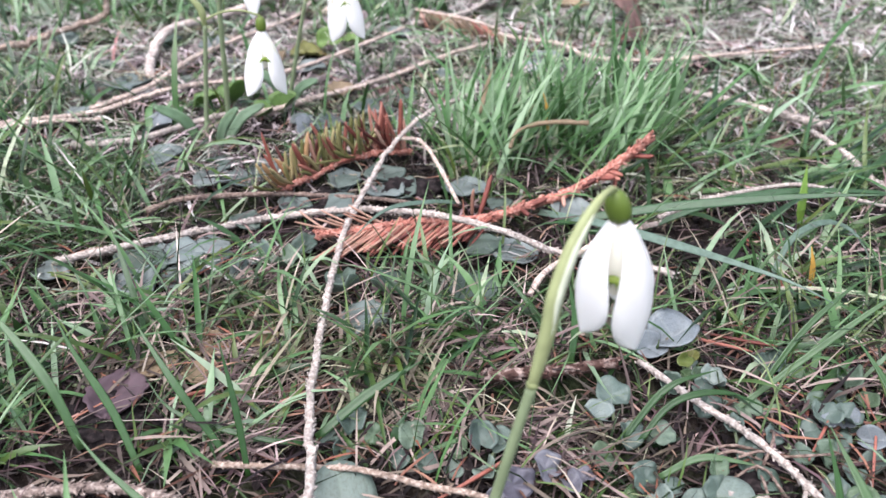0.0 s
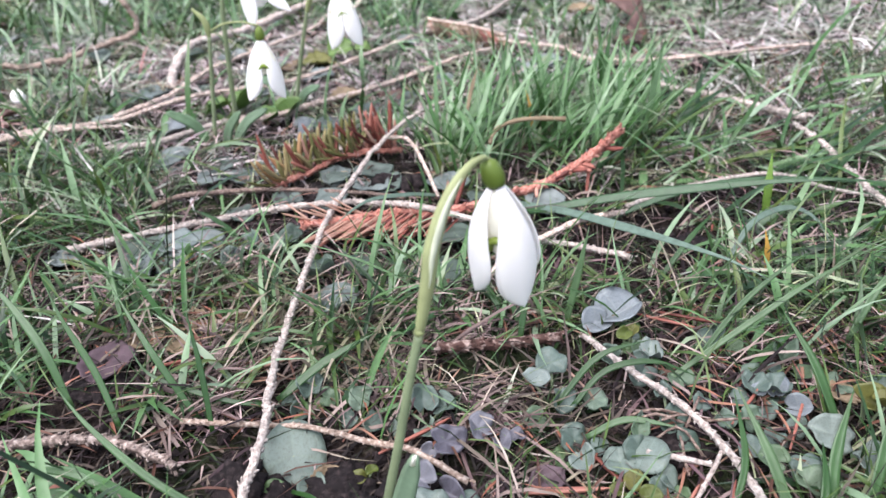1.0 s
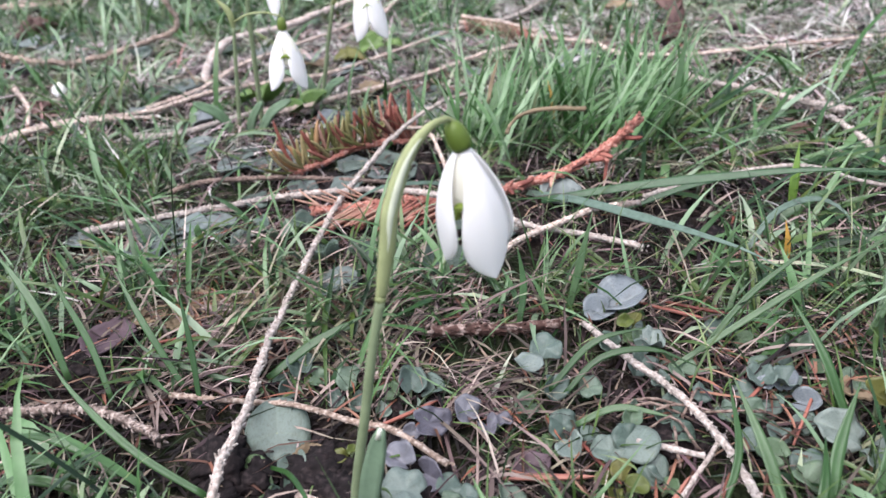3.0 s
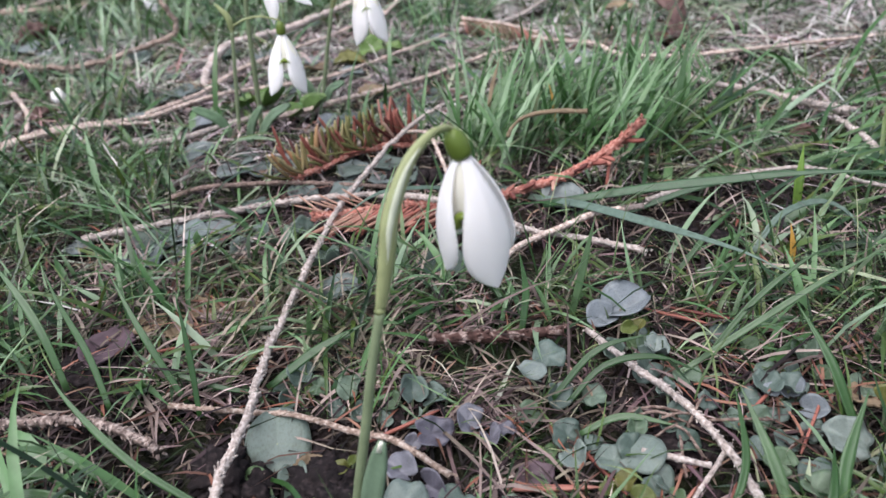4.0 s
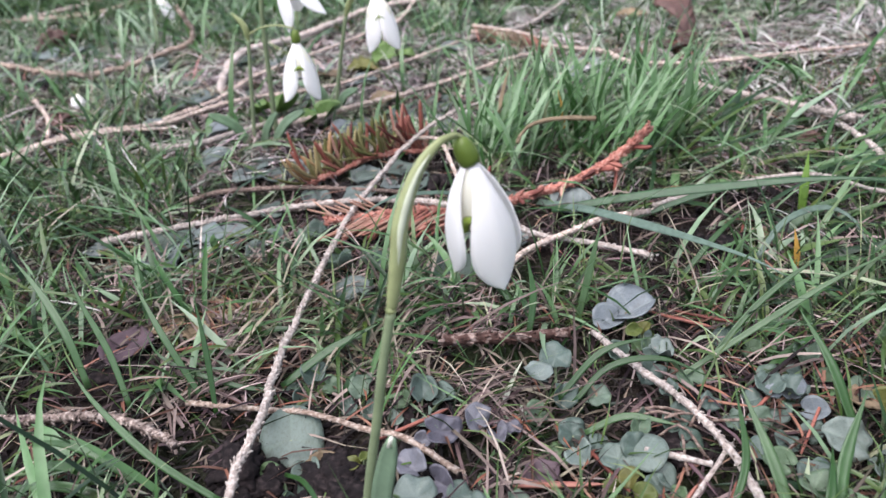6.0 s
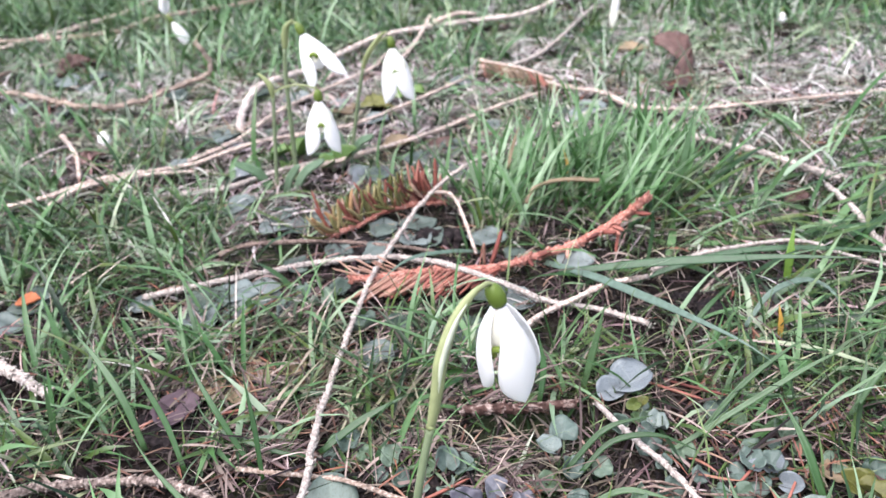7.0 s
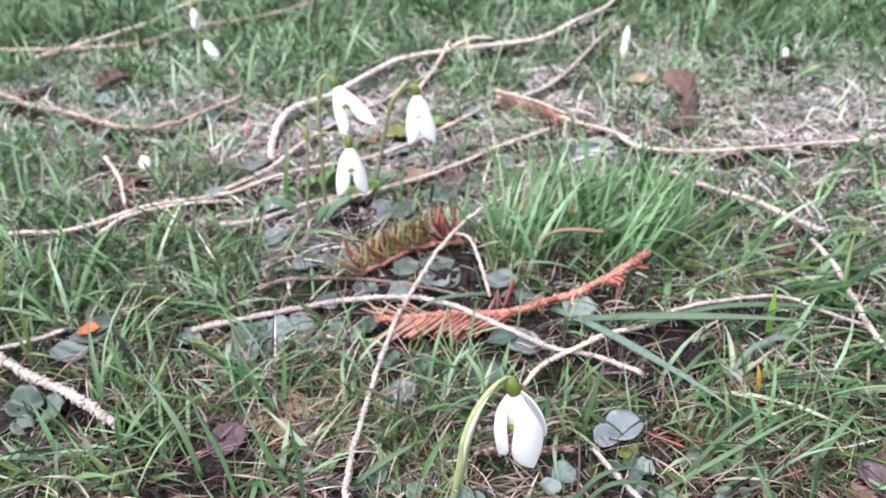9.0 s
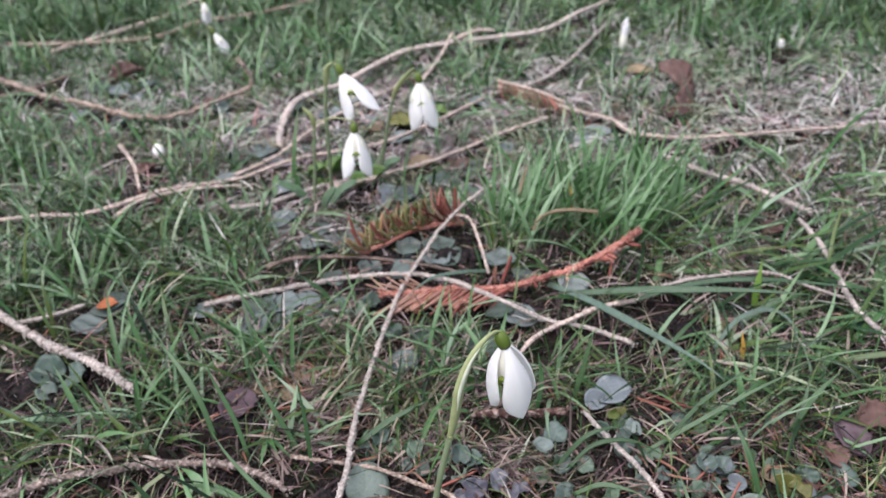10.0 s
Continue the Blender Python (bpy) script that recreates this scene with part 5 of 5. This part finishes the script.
# grass cleared on the camera's side so the buds and low dead leaves show
for bud_x, bud_y in ((-0.195, 0.216), (-0.2585, 0.374), (-0.252, 0.362), (-0.246, 0.350), (-0.240, 0.338), (-0.106, 0.166), (-0.103, 0.158), (0.174, 0.597), (-0.105, 0.335), (-0.118, 0.345), (-0.08, 0.385)):
    CLEAR.append((bud_x, bud_y - 0.012, 0.012))


def clear_map():
    """A plan of the places where twigs and leaves press the grass down, widened towards the camera so blades don't hide
    them.
    """
    m = np.zeros((620, 760), bool)
    gy, gx = np.mgrid[0:620, 0:760]
    for x, y, r in CLEAR:
        i, j, k = int((y - 0.0) / 0.002), int((x + 0.9) / 0.002), int(r / 0.002) + 1
        i0, j0 = max(i - k - 5, 0), max(j - k, 0)
        sy, sx = gy[i0:i + k + 1, j0:j + k + 1] * 0.002 - y, gx[i0:i + k + 1, j0:j + k + 1] * 0.002 - 0.9 - x
        m[i0:i + k + 1, j0:j + k + 1] |= (sx ** 2 + np.where(sy < 0, sy * (r / (r + 0.009)), sy) ** 2) < r * r
    return m


def pressed(m, x, y):
    i, j = (y / 0.002).astype(int), ((x + 0.9) / 0.002).astype(int)
    inside = (i >= 0) & (i < m.shape[0]) & (j >= 0) & (j < m.shape[1])
    return inside & m[np.clip(i, 0, m.shape[0] - 1), np.clip(j, 0, m.shape[1] - 1)]


def thin_out(rng, m, xy, length, width, way, rise, droop, foot=0.95, over=0.62):
    """Drops most blades that stand on, or lean over, the pressed places."""
    keep = ~(pressed(m, xy[:, 0], xy[:, 1]) & (rng.random(len(xy)) < foot))
    for f in (0.3, 0.55, 0.8):
        reach = length * f * np.cos(np.clip(rise - droop * f * 0.5, -1, 1.4))
        keep &= ~(pressed(m, xy[:, 0] + np.cos(way) * reach, xy[:, 1] + np.sin(way) * reach) & (rng.random(len(xy)) < over))
    return xy[keep], length[keep], width[keep], way[keep], rise[keep], droop[keep]


def blob(x, y, cx, cy, rx, ry):
    return np.exp(-(((x - cx) / rx) ** 2 + ((y - cy) / ry) ** 2))


def scatter(rng, n, density, far=1.25):
    """Plan points by a density between 0 and 1, over the wedge of lawn in the camera's view and a fringe round it."""
    out = []
    while sum(len(o) for o in out) < n:
        y = 0.02 + (far - 0.02) * rng.random(n * 2) ** 0.95
        half = (0.17 + 0.70 * np.maximum(y - 0.05, 0)) * rng.uniform(0.92, 1.3, n * 2)
        u = rng.random(n * 2) * 2 - 1
        fringe = np.abs(rng.normal(0, 0.3, n * 2)) * np.clip((np.abs(u) - 0.72) / 0.2, 0, 1) * np.clip((y - 0.3) / 0.3, 0, 1)
        x = u * half - 0.12 * y - 0.01 + np.sign(u) * fringe
        y = y + np.abs(rng.normal(0, 0.35, n * 2)) * np.clip((y - 0.95) / 0.15, 0, 1)
        keep = rng.random(n * 2) < density(x, y)
        out.append(np.stack([x[keep], y[keep]], -1))
    return np.concatenate(out)[:n]


def bare(x, y):
    """Where little grass grows: soil, leaf patches, dry litter."""
    b = 1.0 * blob(x, y, -0.033, 0.114, 0.022, 0.016) + 0.45 * blob(x, y, 0.01, 0.135, 0.05, 0.022) + 0.45 * blob(x, y, 0.06, 0.155, 0.035, 0.025)
    b += 0.5 * blob(x, y, -0.105, 0.220, 0.03, 0.018) + 0.9 * blob(x, y, -0.10, 0.287, 0.045, 0.018) + 0.9 * blob(x, y, -0.04, 0.28, 0.016, 0.012) + 0.5 * blob(x, y, -0.10, 0.125, 0.04, 0.018) + 0.45 * blob(x, y, -0.05, 0.245, 0.05, 0.02)
    b += 0.75 * blob(x, y, 0.10, 0.49, 0.10, 0.06) + 0.45 * blob(x, y, 0.25, 0.47, 0.12, 0.1) + 0.8 * blob(x, y, -0.08, 0.40, 0.05, 0.05) + 1.0 * blob(x, y, -0.205, 0.163, 0.028, 0.016) + 0.25 * blob(x, y, -0.08, 0.18, 0.035, 0.025)
    b += 0.5 * blob(x, y, -0.16, 0.43, 0.04, 0.06) + 0.55 * blob(x, y, 0.03, 0.32, 0.05, 0.035) + 0.4 * blob(x, y, 0.11, 0.28, 0.05, 0.04)
    return np.clip(b, 0, 1)


def patch(x, y):
    return 0.5 + 0.28 * np.sin(31 * x + 3 * np.sin(17 * y)) * np.sin(27 * y + 2 * np.sin(23 * x)) + 0.22 * np.sin(71 * x + 53 * y) * np.sin(67 * y - 41 * x)


def clumps(rng, n, density, spread, far=1.25, each=9):
    """Blade feet in clumps; each blade leans away from its clump's middle. Also a size for every clump."""
    middle = scatter(rng, n // each, density, far)
    pick = rng.integers(0, len(middle), n)
    off = rng.normal(0, 1, (n, 2)) * (spread * rng.uniform(0.5, 1.4, len(middle)))[pick][:, None]
    lean = rng.uniform(0, 6.28, len(middle))[pick]
    way = np.arctan2(off[:, 1] + 0.7 * spread * np.sin(lean), off[:, 0] + 0.7 * spread * np.cos(lean)) + rng.normal(0, 0.6, n)
    return middle[pick] + off, way, rng.uniform(0.65, 1.3, len(middle))[pick]


def lush(x, y):
    """Where the lawn stands thick and deep green."""
    return np.clip(1.0 * blob(x, y, -0.60, 0.66, 0.30, 0.13) + 1.0 * blob(x, y, -0.1, 0.84, 0.6, 0.16) + 0.6 * blob(x, y, -0.21, 0.235, 0.05, 0.05) + 0.7 * blob(x, y, -0.36, 0.36, 0.10, 0.07)
                   + 0.7 * blob(x, y, -0.17, 0.53, 0.10, 0.06) + 0.05 * blob(x, y, 0.10, 0.26, 0.05, 0.06) + 0.6 * blob(x, y, -0.13, 0.15, 0.04, 0.03) + 0.7 * blob(x, y, 0.20, 0.68, 0.1, 0.06)
                   + 0.2 * blob(x, y, -0.10, 0.105, 0.05, 0.015) + 0.5 * blob(x, y, -0.18, 0.30, 0.08, 0.05) + 0.5 * blob(x, y, -0.11, 0.225, 0.05, 0.025) + 0.45 * blob(x, y, -0.07, 0.19, 0.06, 0.035) + 0.45 * blob(x, y, 0.03, 0.19, 0.05, 0.03), 0, 1)


def thin(x, y):
    """Where the grass is thin: litter, low leaves, and soil bared to darken a patch."""
    return np.clip(bare(x, y) + 0.4 * blob(x, y, 0.10, 0.155, 0.05, 0.03) + 0.35 * blob(x, y, 0.13, 0.225, 0.06, 0.04) + 0.35 * blob(x, y, 0.095, 0.238, 0.045, 0.03) + 0.35 * blob(x, y, -0.085, 0.118, 0.045, 0.018) + 0.35 * blob(x, y, -0.27, 0.40, 0.12, 0.06) + 0.2 * blob(x, y, 0.22, 0.42, 0.14, 0.14) + 0.5 * blob(x, y, -0.26, 0.46, 0.12, 0.06), 0, 1)


def build_lawn():
    rng = np.random.default_rng(11)
    m = clear_map()
    n = 46000
    xy, way, size = clumps(rng, n, lambda x, y: np.clip(0.12 + 0.45 * patch(x, y) + 0.8 * lush(x, y), 0, 1) * (1 - 0.93 * thin(x, y)), 0.0055)
    rich = lush(xy[:, 0], xy[:, 1])
    length = rng.gamma(8, 0.0031, n) * size * (1 + 0.35 * rich)
    width = rng.gamma(7, 0.000095, n) * (1 + 0.3 * np.clip((xy[:, 1] - 0.2) / 0.5, 0, 1))
    blades_object("lawn_grass", "uneven green lawn grass standing in small clumps", "grass", M_GRASS, *thin_out(rng, m, xy, length, width, way, rng.uniform(0.35, 1.35, n), rng.uniform(0.2, 1.5, n)), rng)

    n = 16000
    xy = scatter(rng, n, lambda x, y: (1 - 0.8 * thin(x, y)) * (0.25 + 0.75 * patch(x, y)))
    blades_object("short_grass", "short lawn grass lying every way", "grass", M_GRASS, *thin_out(rng, m, xy, rng.gamma(6, 0.0036, n), rng.gamma(6, 0.0001, n), rng.uniform(0, 6.28, n), rng.uniform(0.0, 0.6, n), rng.uniform(0.2, 1.2, n)), rng, steps=4)

    n = 2600
    xy, way, size = clumps(rng, n, lambda x, y: (1 - 0.75 * thin(x, y)) * np.clip(0.3 * patch(x + 0.3, y) + lush(x, y), 0, 1) * (1 - 0.6 * blob(x, y, 0.12, 0.225, 0.07, 0.045)), 0.006, 0.8, 5)
    blades_object("coarse_grass", "coarse longer green blades standing out of the lawn", "grass", M_TUFT, *thin_out(rng, m, xy, rng.gamma(10, 0.0034, n) * size, rng.uniform(0.0007, 0.0014, n), way, rng.uniform(0.4, 1.3, n), rng.uniform(0.2, 1.5, n), 0.95, 0.75), rng)

    n = 48000
    xy = scatter(rng, n, lambda x, y: (0.35 + 0.65 * np.clip(thin(x, y) + 0.4 * (1 - patch(x, y)) - 0.7 * blob(x, y, -0.11, 0.115, 0.09, 0.025) - 0.9 * blob(x, y, -0.033, 0.114, 0.022, 0.014), 0, 1) - 0.34 * blob(x, y, -0.05, 0.11, 0.06, 0.02) - 0.15 * blob(x, y, -0.01, 0.262, 0.04, 0.02) - 0.4 * blob(x, y, 0.12, 0.23, 0.065, 0.045)) * (0.5 + 0.5 * np.clip((y - 0.11) / 0.1, 0, 1)))
    # litter near the camera takes the darker copy, its shade being in the colour
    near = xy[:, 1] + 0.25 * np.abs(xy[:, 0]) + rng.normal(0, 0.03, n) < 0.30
    for part_xy, stuff, name, label in ((xy[near], M_STRAW_SHADE, "damp_litter", "brown dead grass on the soil, darkened near the camera"), (xy[~near], M_STRAW, "straw_litter", "dry greyish tan straw and dead grass blades on the soil")):
        n = len(part_xy)
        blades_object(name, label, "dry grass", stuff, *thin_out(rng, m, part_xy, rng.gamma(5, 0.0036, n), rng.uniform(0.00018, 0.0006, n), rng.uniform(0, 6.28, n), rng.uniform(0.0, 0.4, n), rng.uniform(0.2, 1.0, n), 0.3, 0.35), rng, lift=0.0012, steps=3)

    n = 16000
    xy = scatter(rng, n, lambda x, y: 0.3 + 0.7 * bare(x, y), 0.36)
    blades_object("plant_debris", "small dark bits of rotted stalk on the soil", "litter", M_DEBRIS, xy, rng.uniform(0.003, 0.010, n), rng.uniform(0.00015, 0.00045, n), rng.uniform(0, 6.28, n), rng.uniform(-0.1, 0.7, n), rng.uniform(0.0, 0.9, n), rng, keel=0.5, lift=0.0008, steps=2)

    n = 42600
    # real pale patches, plus blades thickening with distance to paint in far haze
    xy = scatter(rng, n, lambda x, y: 0.05 * (y > 0.26) + 0.95 * np.clip(0.6 * blob(x, y, 0.2, 0.46, 0.2, 0.14) + 0.8 * blob(x, y, -0.09, 0.40, 0.09, 0.07) + 0.5 * blob(x, y, -0.3, 0.44, 0.25, 0.1) + 0.8 * blob(x, y, -0.2, 0.28, 0.1, 0.06) + 0.4 * blob(x, y, -0.1, 0.25, 0.06, 0.04) + 0.5 * blob(x, y, -0.02, 0.5, 0.2, 0.15) + 0.1 * bare(x, y) + 0.9 * np.clip((y - 0.27) / 0.2, 0, 1), 0, 1) * (1 - 0.75 * lush(x, y)) * (1 - 0.75 * np.clip((y - 0.95) / 0.15, 0, 1)) * (1 - 0.75 * np.clip((np.abs(x + 0.2 * y) - 0.55 * y - 0.1) / 0.1, 0, 1)))
    blades_object("pale_grass", "pale grey-green matted grass in thin patches and hazing the far lawn", "grass", M_PALE, *thin_out(rng, m, xy, rng.gamma(5, 0.0034, n), rng.uniform(0.00025, 0.00065, n), rng.uniform(0, 6.28, n), rng.uniform(0.05, 0.7, n), rng.uniform(0.3, 1.4, n), 0.9, 0.7), rng, steps=4)

    n = 400
    a, r = rng.uniform(0, 6.28, n), np.sqrt(rng.random(n))
    xy = np.stack([0.022 + 0.058 * r * np.cos(a) + 0.01 * r * np.sin(a), 0.322 + 0.038 * r * np.sin(a)], -1)
    way = np.where(rng.random(n) < 0.6, rng.normal(0.7, 0.8, n), rng.uniform(0, 6.28, n))
    blades_object("grass_tuft", "dense tuft of taller deep green grass", "grass", M_TUFT, *thin_out(rng, m, xy, np.minimum(rng.gamma(9, 0.0052, n), 0.06), rng.uniform(0.0005, 0.0013, n), way, rng.uniform(0.7, 1.45, n), rng.uniform(0.1, 1.0, n), 0.9, 0.0), rng, steps=7)

    n = 190
    a, r = rng.uniform(0, 6.28, n), np.sqrt(rng.random(n))
    xy = np.stack([0.100 + 0.060 * r * np.cos(a), 0.275 + 0.060 * r * np.sin(a)], -1)
    blades_object("grass_tuft", "loose tuft of long green grass leaning sideways", "grass", M_GRASS, *thin_out(rng, m, xy, rng.gamma(11, 0.0042, n), rng.uniform(0.0007, 0.0016, n), rng.normal(0.25, 0.7, n), rng.uniform(0.15, 0.8, n), rng.uniform(0.2, 1.0, n), 0.9, 0.4), rng, steps=7)

    n = 25000
    xy, way, size = clumps(rng, n, lambda x, y: (0.25 + 0.5 * patch(x, y)) * (1 - 0.95 * blob(x, y, -0.030, 0.113, 0.032, 0.018)) * (1 - 0.6 * blob(x, y, 0.1, 0.235, 0.05, 0.03)), 0.008, 0.42, 12)
    blades_object("fine_grass", "fine thin grass and moss between the coarser blades", "grass", M_MOSS, *thin_out(rng, m, xy, rng.gamma(6, 0.0028, n) * size, rng.uniform(0.00014, 0.00034, n), way, rng.uniform(0.2, 1.3, n), rng.uniform(0.3, 1.8, n), 0.6, 0.5), rng, steps=4)

    n = 17000
    xy = scatter(rng, n, lambda x, y: (0.4 + 0.6 * (1 - patch(x, y))) * (1 - 0.95 * blob(x, y, -0.030, 0.113, 0.032, 0.018)) * (1 - 0.6 * blob(x, y, 0.1, 0.235, 0.05, 0.03)) * (1 - 0.75 * blob(x, y, -0.085, 0.12, 0.055, 0.022)), 0.42)
    blades_object("fine_straw", "fine dry grass threads tangled over the soil", "dry grass", M_STRAW_SHADE, *thin_out(rng, m, xy, rng.gamma(6, 0.0030, n), rng.uniform(0.00012, 0.00034, n), rng.uniform(0, 6.28, n), rng.uniform(0.0, 0.9, n), rng.uniform(0.2, 1.9, n), 0.5, 0.5), rng, lift=0.0018, steps=4)

    n = 4200
    xy = scatter(rng, n, lambda x, y: np.clip(blob(x, y, -0.075, 0.178, 0.05, 0.035) + 0.6 * blob(x, y, -0.005, 0.16, 0.04, 0.02) + 0.25 * blob(x, y, -0.06, 0.135, 0.03, 0.01) + 0.5 * blob(x, y, 0.03, 0.115, 0.04, 0.012) + 0.06, 0, 1), 0.36)
    blades_object("dry_grass", "pale tan dead grass blades lying in tangled patches", "dry grass", M_TAN, *thin_out(rng, m, xy, rng.gamma(6, 0.0034, n), rng.uniform(0.0002, 0.0006, n), rng.normal(0.3, 1.1, n), rng.uniform(0.0, 0.8, n), rng.uniform(0.3, 1.6, n), 0.7, 0.6), rng, lift=0.0022, steps=4)

    n = 6500
    xy = scatter(rng, n, lambda x, y: np.clip(blob(x, y, -0.11, 0.40, 0.11, 0.07) + 0.5 * blob(x, y, -0.25, 0.35, 0.1, 0.05) + 0.4 * blob(x, y, -0.1, 0.5, 0.1, 0.05), 0, 1), 0.62)
    blades_object("bleached_litter", "bleached grass and stalk bits under the white flowers", "dry grass", M_STRAW, *thin_out(rng, m, xy, rng.gamma(5, 0.0034, n), rng.uniform(0.00028, 0.0007, n), rng.uniform(0, 6.28, n), rng.uniform(0.0, 0.6, n), rng.uniform(0.3, 1.4, n), 0.5, 0.4), rng, lift=0.002, steps=3)

    n = 2400
    xy = scatter(rng, n, lambda x, y: (0.3 + 0.7 * patch(x + 0.1, y)) * (1 - 0.8 * blob(x, y, -0.09, 0.11, 0.06, 0.02)) * (1 - 0.85 * blob(x, y, 0.11, 0.225, 0.06, 0.04)), 0.36)
    blades_object("pale_threads", "pale bleached grass threads lying over the green", "dry grass", M_TAN, *thin_out(rng, m, xy, rng.gamma(6, 0.0032, n), rng.uniform(0.00012, 0.00032, n), rng.uniform(0, 6.28, n), rng.uniform(0.1, 0.9, n), rng.uniform(0.4, 2.0, n), 0.6, 0.6), rng, lift=0.002, steps=4)

    n = 1350
    xy = scatter(rng, n, lambda x, y: np.clip(blob(x, y, -0.12, 0.36, 0.3, 0.2) * 0.3 + blob(x, y, 0.07, 0.17, 0.12, 0.06) * 0.3 + blob(x, y, 0.10, 0.165, 0.045, 0.03) * 0.8 + blob(x, y, -0.08, 0.17, 0.06, 0.04) * 0.7 + blob(x, y, 0.085, 0.45, 0.07, 0.035) * 1.3 + blob(x, y, 0.18, 0.385, 0.05, 0.035) * 0.9 + blob(x, y, 0.05, 0.47, 0.03, 0.02), 0, 1))
    blades_object("needle_litter", "scattered rusty spruce needles on the ground", "needles", M_NEEDLE, xy, rng.uniform(0.008, 0.016, n), rng.uniform(0.00026, 0.00042, n), rng.uniform(0, 6.28, n), rng.uniform(0.0, 0.3, n), rng.uniform(0.0, 0.3, n), rng, keel=0.8, lift=0.003)


build_lawn()


def build_outer_grass():
    """The lawn round about, thinning out with distance."""
    rng = np.random.default_rng(31)
    for name, label, stuff, n, long, broad in (("outer_grass", "lawn grass round about", M_GRASS, 56000, 0.0055, 0.0015), ("outer_straw", "dry straw in the lawn round about", M_STRAW, 14000, 0.006, 0.001), ("outer_pale_grass", "pale matted grass in the lawn round about", M_PALE, 16000, 0.005, 0.0008)):
        a, r = rng.uniform(0, 6.28, n), np.abs(rng.normal(0, 0.65, n)) + 0.15
        xy = np.stack([-0.1 + r * np.cos(a), 0.45 + r * np.sin(a)], -1)
        inside = (np.abs(xy[:, 0] + 0.12 * xy[:, 1] + 0.01) < 0.15 + 0.7 * np.maximum(xy[:, 1] - 0.05, 0)) & (xy[:, 1] < 1.2) & (xy[:, 1] > 0.02)
        xy, r = xy[~inside], r[~inside]
        xy, r = xy[(xy[:, 1] > 0.05) | (np.abs(xy[:, 0]) > 0.12) | (xy[:, 1] < -0.15)], r[(xy[:, 1] > 0.05) | (np.abs(xy[:, 0]) > 0.12) | (xy[:, 1] < -0.15)]
        n = len(xy)
        blades_object(name, label, "grass", stuff, xy, rng.gamma(6, long, n), rng.uniform(0.5, 1.0, n) * broad * (0.6 + 0.8 * np.minimum(r, 2)), rng.uniform(0, 6.28, n), rng.uniform(0.2, 1.2, n), rng.uniform(0.2, 1.4, n), rng, steps=3)


build_outer_grass()


def build_crumbs():
    """Loose crumbs of earth and bark on the bare places."""
    rng = np.random.default_rng(21)
    n = 14000
    xy = scatter(rng, n, lambda x, y: np.clip(0.12 + bare(x, y) + blob(x, y, -0.04, 0.12, 0.04, 0.02), 0, 1), 0.7)
    size = rng.gamma(2.2, 0.00042, n)
    corner = np.array([(1, 0, 0), (-0.5, 0.87, 0), (-0.5, -0.87, 0), (0.2, 0.1, 0.9), (0, 0, -0.6)])
    middle = np.stack([xy[:, 0], xy[:, 1], height(xy[:, 0], xy[:, 1]) + size * 0.4], -1)
    verts = np.repeat(middle, 5, 0) + (corner[None] + rng.normal(0, 0.3, (n, 5, 3))).reshape(-1, 3) * np.repeat(size, 5)[:, None]
    one = np.array([(0, 1, 3), (1, 2, 3), (2, 0, 3), (1, 0, 4), (2, 1, 4), (0, 2, 4)])
    faces = (one[None] + (np.arange(n) * 5)[:, None, None]).reshape(-1, 3)
    me = bpy.data.meshes.new("soil_crumbs")
    me.from_pydata(verts.tolist(), [], faces.tolist())
    me.materials.append(M_CLOD)
    tagged(new("soil_crumbs", me), "loose dark crumbs of earth and bark", "soil", kind="stuff")


build_crumbs()
